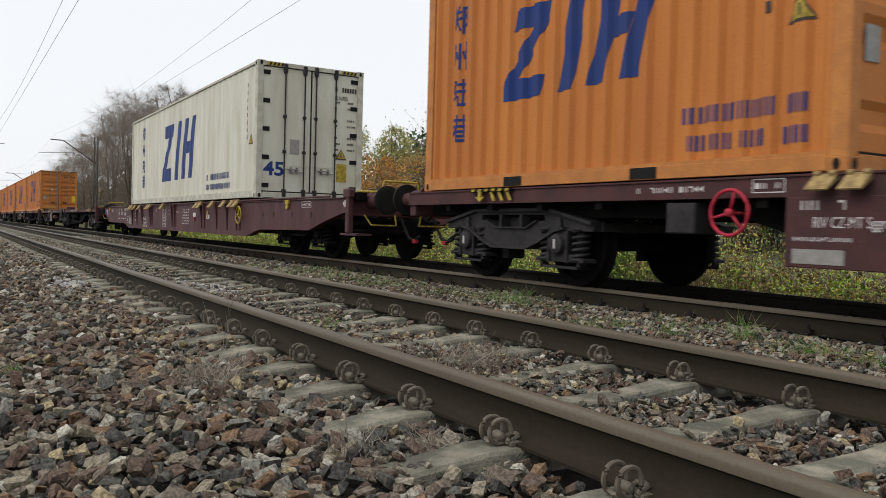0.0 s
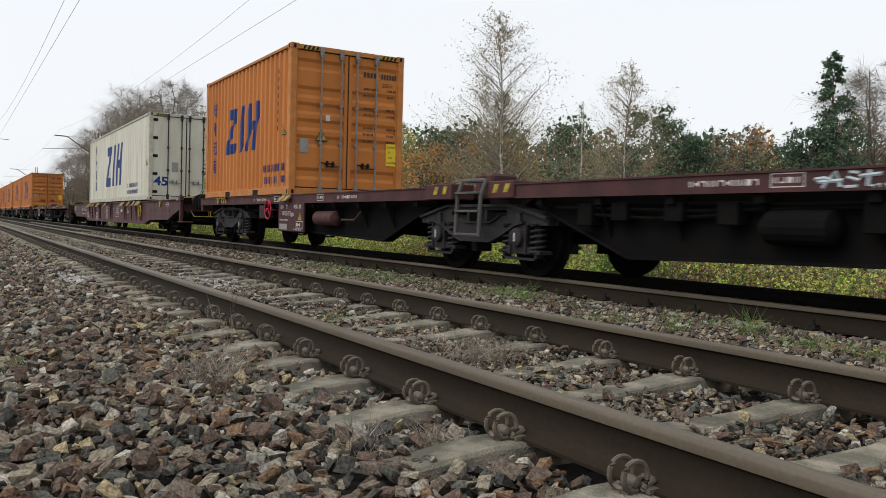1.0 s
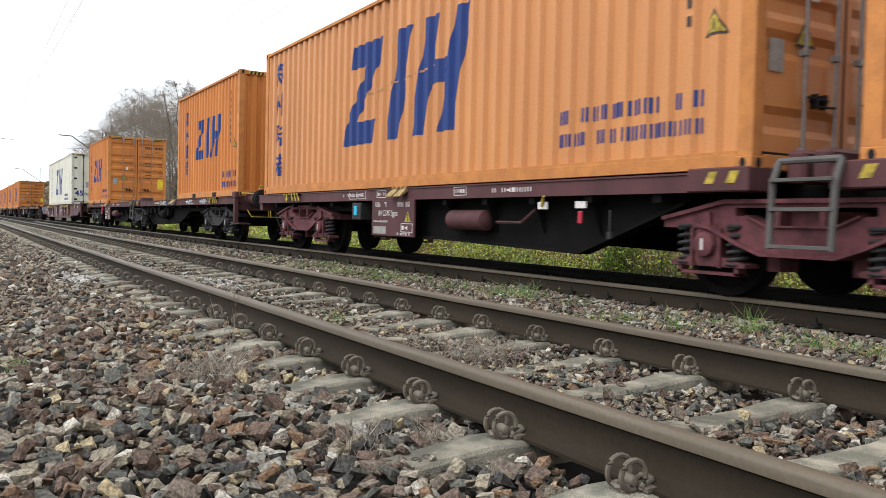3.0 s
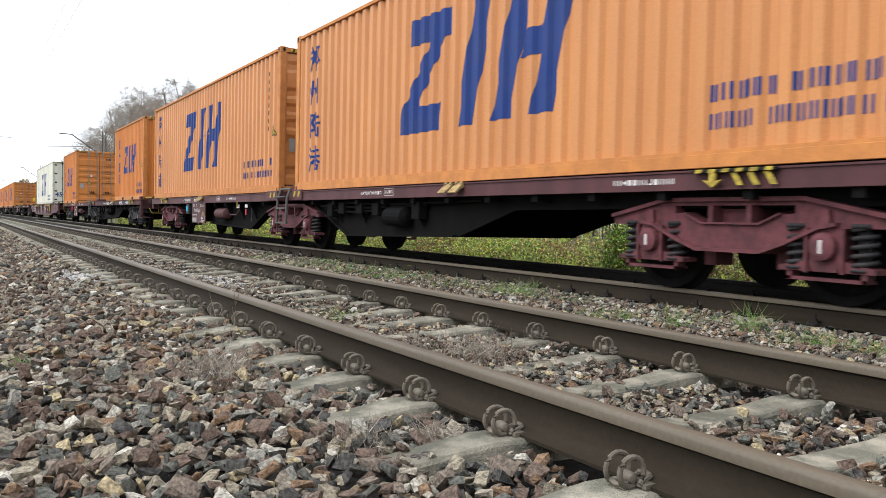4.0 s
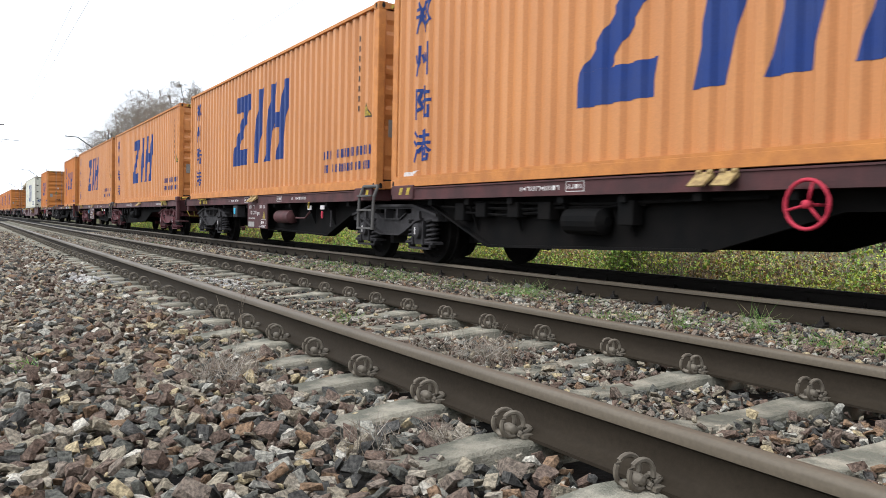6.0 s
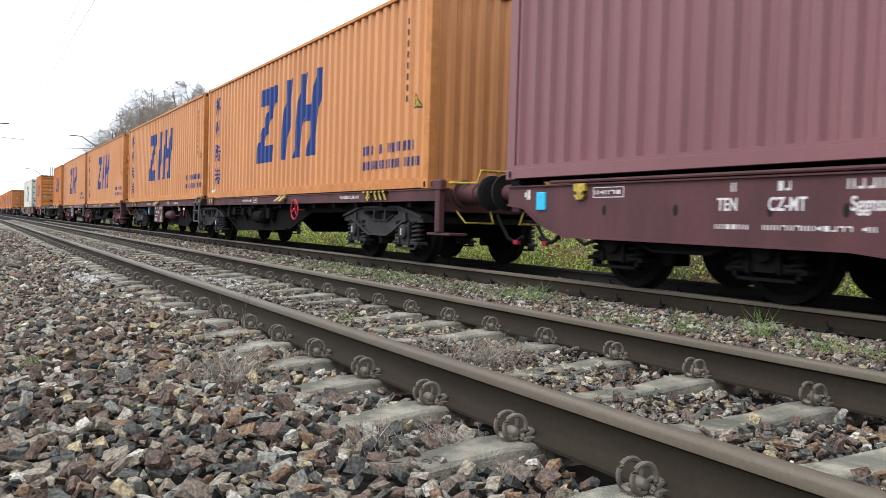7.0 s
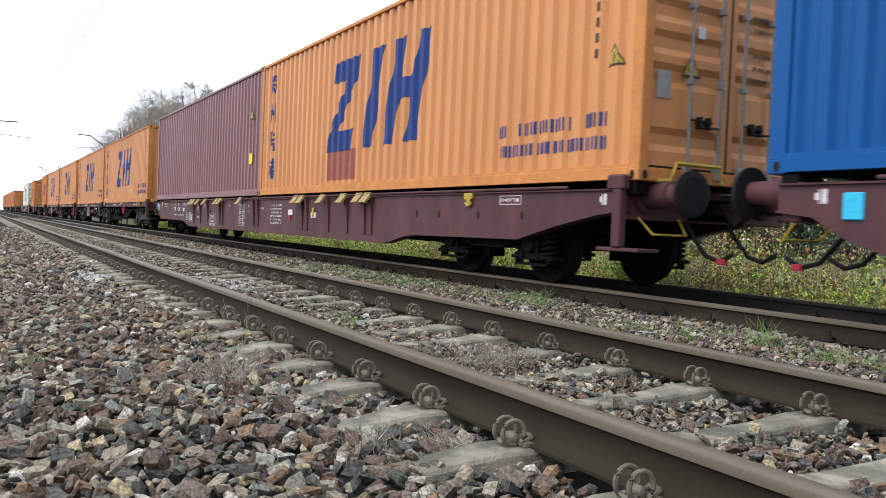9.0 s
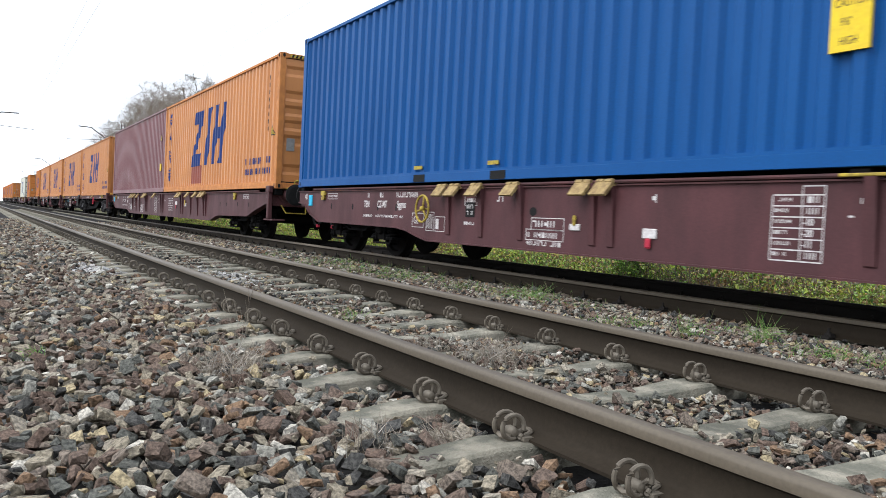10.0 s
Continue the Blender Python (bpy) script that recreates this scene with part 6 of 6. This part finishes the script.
def make_woods():
    """Far wood: many small crowns of needles and autumn leaves."""
    r = np.random.RandomState(5)
    sets = {"leaf_pine": [], "leaf_brown": [], "leaf_orange": []}
    trunks = [[], []]
    spots = [(r.uniform(24, 130), r.uniform(44, 95)) for _ in range(330)] + [(r.uniform(50, 120), r.uniform(18, 50)) for _ in range(170)] + [(r.uniform(13, 40), r.uniform(100, 300)) for _ in range(110)]
    for x, y in spots:
        if y < 90 and x < 26 + 0.3 * (y - 44):
            continue
        key = r.choice(list(sets), p=(0.5, 0.36, 0.14)) if y < 98 else "leaf_brown"
        d = math.hypot(x, y)
        h = (r.uniform(6.0, 10.5) if key == "leaf_pine" else r.uniform(5.5, 10.0)) * (0.75 + d / 260)
        if y >= 98:
            h *= 0.62
        n = 420
        t = r.beta(1.6, 1.5, n)
        w = h * 0.24 * np.sqrt(np.clip(np.sin(np.pi * (0.1 + 0.86 * t)), 0.02, 1))
        a, q = r.uniform(0, 6.283, n), np.sqrt(r.uniform(0, 1, n))
        sets[key].append(np.stack([x + w * q * np.cos(a), y + w * q * np.sin(a), -0.4 + h * (0.12 + 0.88 * t)], 1))
        trunks[0].append((x, y, -0.5))
        trunks[1].append((x, y, h))
    for key, lab in (("leaf_pine", "dark green pine wood in the distance"), ("leaf_brown", "fading brown autumn wood in the distance"), ("leaf_orange", "rust-coloured autumn trees in the distance")):
        c = np.concatenate(sets[key])
        d = np.hypot(c[:, 0], c[:, 1])
        v, f = leaves(r, c, 0.17 + 0.0035 * d)
        tagged(link("far_wood", raw_mesh("far_wood", v, f, M[key]), None), lab, "woodland", kind="stuff")
    v, f = spikes(trunks[0], trunks[1], 0.12)
    tagged(link("far_trunks", raw_mesh("far_trunks", v, f, M["bark"]), None), "thin trunks of the distant wood", "woodland", kind="stuff")


make_woods()


def make_verge():
    """Shrubs, brambles and tall weeds behind the tracks, and scattered growth between them."""
    r = np.random.RandomState(9)
    st, en, lf, sz = [], [], [], []
    for _ in range(2000):
        x = 8.2 + abs(r.normal(0, 3.2))
        y = r.uniform(0.5, 60) if r.rand() < 0.8 else r.uniform(-2, 20)
        z = ground_z(x)
        big = 0.45 + 1.2 * max(0, noise.noise((x * 0.5, y * 0.55, 2.0)) + 0.3)
        h = big * r.uniform(0.5, 1.25) * (1 + 0.06 * (x - 8))
        for _ in range(5):
            tip = np.array([x + r.normal(0, 0.25 * h), y + r.normal(0, 0.25 * h), z + h * r.uniform(0.6, 1.1)])
            st.append((x + r.normal(0, 0.06), y + r.normal(0, 0.06), z - 0.05))
            en.append(tip)
            k = r.randint(10, 30)
            w = r.uniform(0.25, 1.05, (k, 1))
            lf.append(np.array(st[-1]) + (tip - np.array(st[-1])) * w + r.normal(0, 0.09, (k, 3)))
            sz.append(np.full(k, r.uniform(0.028, 0.06) * (1 + 0.02 * (y if y > 0 else 0))))
    v, f = spikes(st, en, 0.009)
    tagged(link("shrub_stems", raw_mesh("shrub_stems", v, f, M["twig"]), None), "grey-brown stems of verge shrubs", "shrubs", kind="stuff")
    pos, size = np.concatenate(lf), np.concatenate(sz)
    tone = 1.25 * np.array([noise.noise((p[0] * 0.35, p[1] * 0.6, 7.0)) for p in pos]) + r.normal(0, 0.12, len(pos))
    for key, pick, lab in (("leaf_shrub", tone < 0.08, "yellow-green autumn shrubs on the verge"), ("leaf_green", (tone >= 0.08) & (tone < 0.27), "green brambles on the verge"), ("leaf_dull", tone >= 0.27, "withered brown weeds on the verge")):
        v, f = leaves(r, pos[pick], size[pick])
        tagged(link("shrub_leaves", raw_mesh("shrub_leaves", v, f, M[key]), None), lab, "shrubs", kind="stuff")


make_verge()


def tuft(name, x, y, z, n, h, spread, key, label, seed, r0=0.0022, bend=0.5):
    r = np.random.RandomState(seed)
    b = np.stack([x + r.normal(0, spread, n), y + r.normal(0, spread, n), np.full(n, z)], 1)
    d = r.normal(0, bend, (n, 3))
    d[:, 2] = 1
    d /= np.linalg.norm(d, axis=1)[:, None]
    hh = h * r.uniform(0.35, 1.1, (n, 1))
    mid = b + d * hh * 0.55
    d2 = d + r.normal(0, bend * 0.9, (n, 3))
    d2[:, 2] -= bend * 0.7
    tip = mid + d2 * hh * 0.5
    v, f = joined(spikes(b, mid + (mid - b) * 0.05, r0), spikes(mid, tip, r0 * 0.85))
    return tagged(link(name, raw_mesh(name, v, f, M[key]), None), label, "grass", kind="stuff")


def make_tufts():
    dry, green = "tuft of bleached dead grass among the stones", "tuft of green grass between the tracks"
    rows = [("dry_grass", -0.68, 2.14, 300, 0.13, 0.09, "dry", dry), ("dry_grass", -0.52, 0.82, 110, 0.10, 0.05, "dry", dry), ("dry_grass", -0.27, 0.78, 70, 0.10, 0.035, "dry", dry), ("dry_grass", -0.52, 2.45, 120, 0.12, 0.08, "dry", dry),
            ("dry_shrub", 0.82, 2.15, 330, 0.16, 0.12, "dry", "low tangle of dead brown weeds between the rails"), ("dry_shrub", 0.62, 2.6, 120, 0.12, 0.09, "dry", "low tangle of dead brown weeds between the rails"),
            ("grass_tuft", 0.70, 3.93, 60, 0.12, 0.05, "grass", "thin grass tuft between the rails"), ("tall_weed", -0.34, 3.05, 7, 0.42, 0.02, "dry", "tall dry weed stalks beside the rail"), ("tall_weed", 1.95, 3.9, 12, 0.25, 0.03, "dry", "dry weed stalks beside the rail"),
            ("grass_tuft", -1.46, 2.85, 25, 0.07, 0.05, "grass", "sparse green weed on the shoulder"),
            ("grass_tuft", 3.43, 5.44, 200, 0.17, 0.13, "grass", green), ("grass_tuft", 3.40, 2.42, 80, 0.22, 0.05, "grass", green), ("grass_tuft", 3.0, 2.76, 60, 0.18, 0.05, "grass", green), ("grass_tuft", 3.15, 1.75, 160, 0.10, 0.14, "grass", green),
            ("grass_tuft", 3.1, 7.7, 220, 0.13, 0.22, "grass", green), ("grass_tuft", 3.3, 6.6, 120, 0.10, 0.2, "grass", green), ("grass_tuft", 3.2, 9.0, 220, 0.14, 0.35, "grass", green), ("grass_tuft", 3.2, 10.6, 220, 0.14, 0.4, "grass", green), ("grass_tuft", 3.25, 1.35, 90, 0.08, 0.1, "grass", green),
            ("grass_tuft", 3.4, 4.5, 60, 0.10, 0.12, "grass", green), ("grass_tuft", 3.1, 3.4, 50, 0.08, 0.12, "grass", green)]
    for i, (name, x, y, n, h, sp, key, label) in enumerate(rows):
        tuft(name, x, y, -0.06, n, h + 0.04, sp, key, label, 300 + i, bend=0.2 if name == "tall_weed" else 0.5)
    r = np.random.RandomState(33)
    for i in range(20):
        tuft("grass_tuft", r.uniform(2.5, 3.7), r.uniform(1.5, 26), -0.06, 60, 0.10, 0.12, "grass", green, 400 + i, 0.0028)


make_tufts()


# ---- overhead line ----
def mast(x, y, arm_x, near_side, label):
    root = tagged(new("catenary_mast"), label, "overhead line mast", group="overhead line masts")
    root.location = (x, y, ground_z(x) - 0.1)
    h = 7.4
    d = 1 if arm_x > x else -1
    bm = bmesh.new()
    for sx in (-0.12, 0.12):
        block(bm, sx - 0.03, sx + 0.03, -0.1, 0.1, 0, h)
    for i in range(14):
        z = 0.3 + i * 0.5
        tube(bm, [(-0.12, -0.1, z), (0.12, -0.1, z + 0.45)], 0.012, 5)
    part("post", bm, M["mast"], root)
    bm = bmesh.new()
    ax = arm_x - x
    tube(bm, [(0, 0, 5.35), (ax * 0.72, 0, 6.95), (ax * 1.0, 0, 6.98)], 0.048, 6)
    tube(bm, [(0, 0, 7.0), (ax * 0.72, 0, 6.95)], 0.012, 5)
    part("cantilever", bm, M["mast"], root, "slanting cantilever arm")
    bm = bmesh.new()
    tube(bm, [(ax * 0.35, 0, 6.1), (ax * 1.25, 0, 5.95)], 0.02, 6)
    tube(bm, [(ax * 0.9, 0, 6.0), (ax * 1.0, 0, 5.7)], 0.01, 5)
    part("steady_arm", bm, M["mast"], root, "thin steady arm")
    bm = bmesh.new()
    for q in (0.08, 0.13, 0.18):
        lathe(bm, [(-0.03, 0.05), (0.0, 0.09), (0.03, 0.05)], (ax * q, 0, 5.35 + 1.6 * q / 0.72), 8)
    part("insulator", bm, M["wagon_old"], root, "brown ribbed insulator")
    return root


for (mx, my, ax) in ((7.75, 65.5, 4.6), (7.75, 122.0, 4.6), (7.75, 180.0, 4.6), (-3.3, 62.0, 0.5), (-3.3, 119.0, 0.5)):
    mast(mx, my, ax, mx < 0, "grey steel catenary mast with cantilever arm")


def wires():
    for x in (4.9, 0.75):
        bm = bmesh.new()
        for z, sag in ((5.7, 0.0), (6.95, 0.75)):
            pts = []
            for k in range(-1, 6):
                for i in range(8):
                    t = i / 8
                    pts.append((x, 8 + 57.0 * (k + t), z - sag * 4 * t * (1 - t)))
            tube(bm, pts, 0.0055, 4)
        tagged(part("overhead_wire", bm, M["mast"], None), "thin overhead contact wire", "overhead wire")


wires()
make_ballast()


# ---- movement ----
def run(t):
    """Metres the train has gone after t seconds."""
    return 11.45 * t - 0.022 * t * t


def motions():
    for ob, u, lift in MOVING:
        walk(ob, [(k / 2, pose(XC, u + run(k / 2), lift)) for k in range(21)])
    for w, v in WHEELSETS:
        z = w.location.z
        walk(w, [(k / 30, pose(0, v, z, -math.degrees(run(k / 30) / WHEEL_R))) for k in range(301)])


motions()
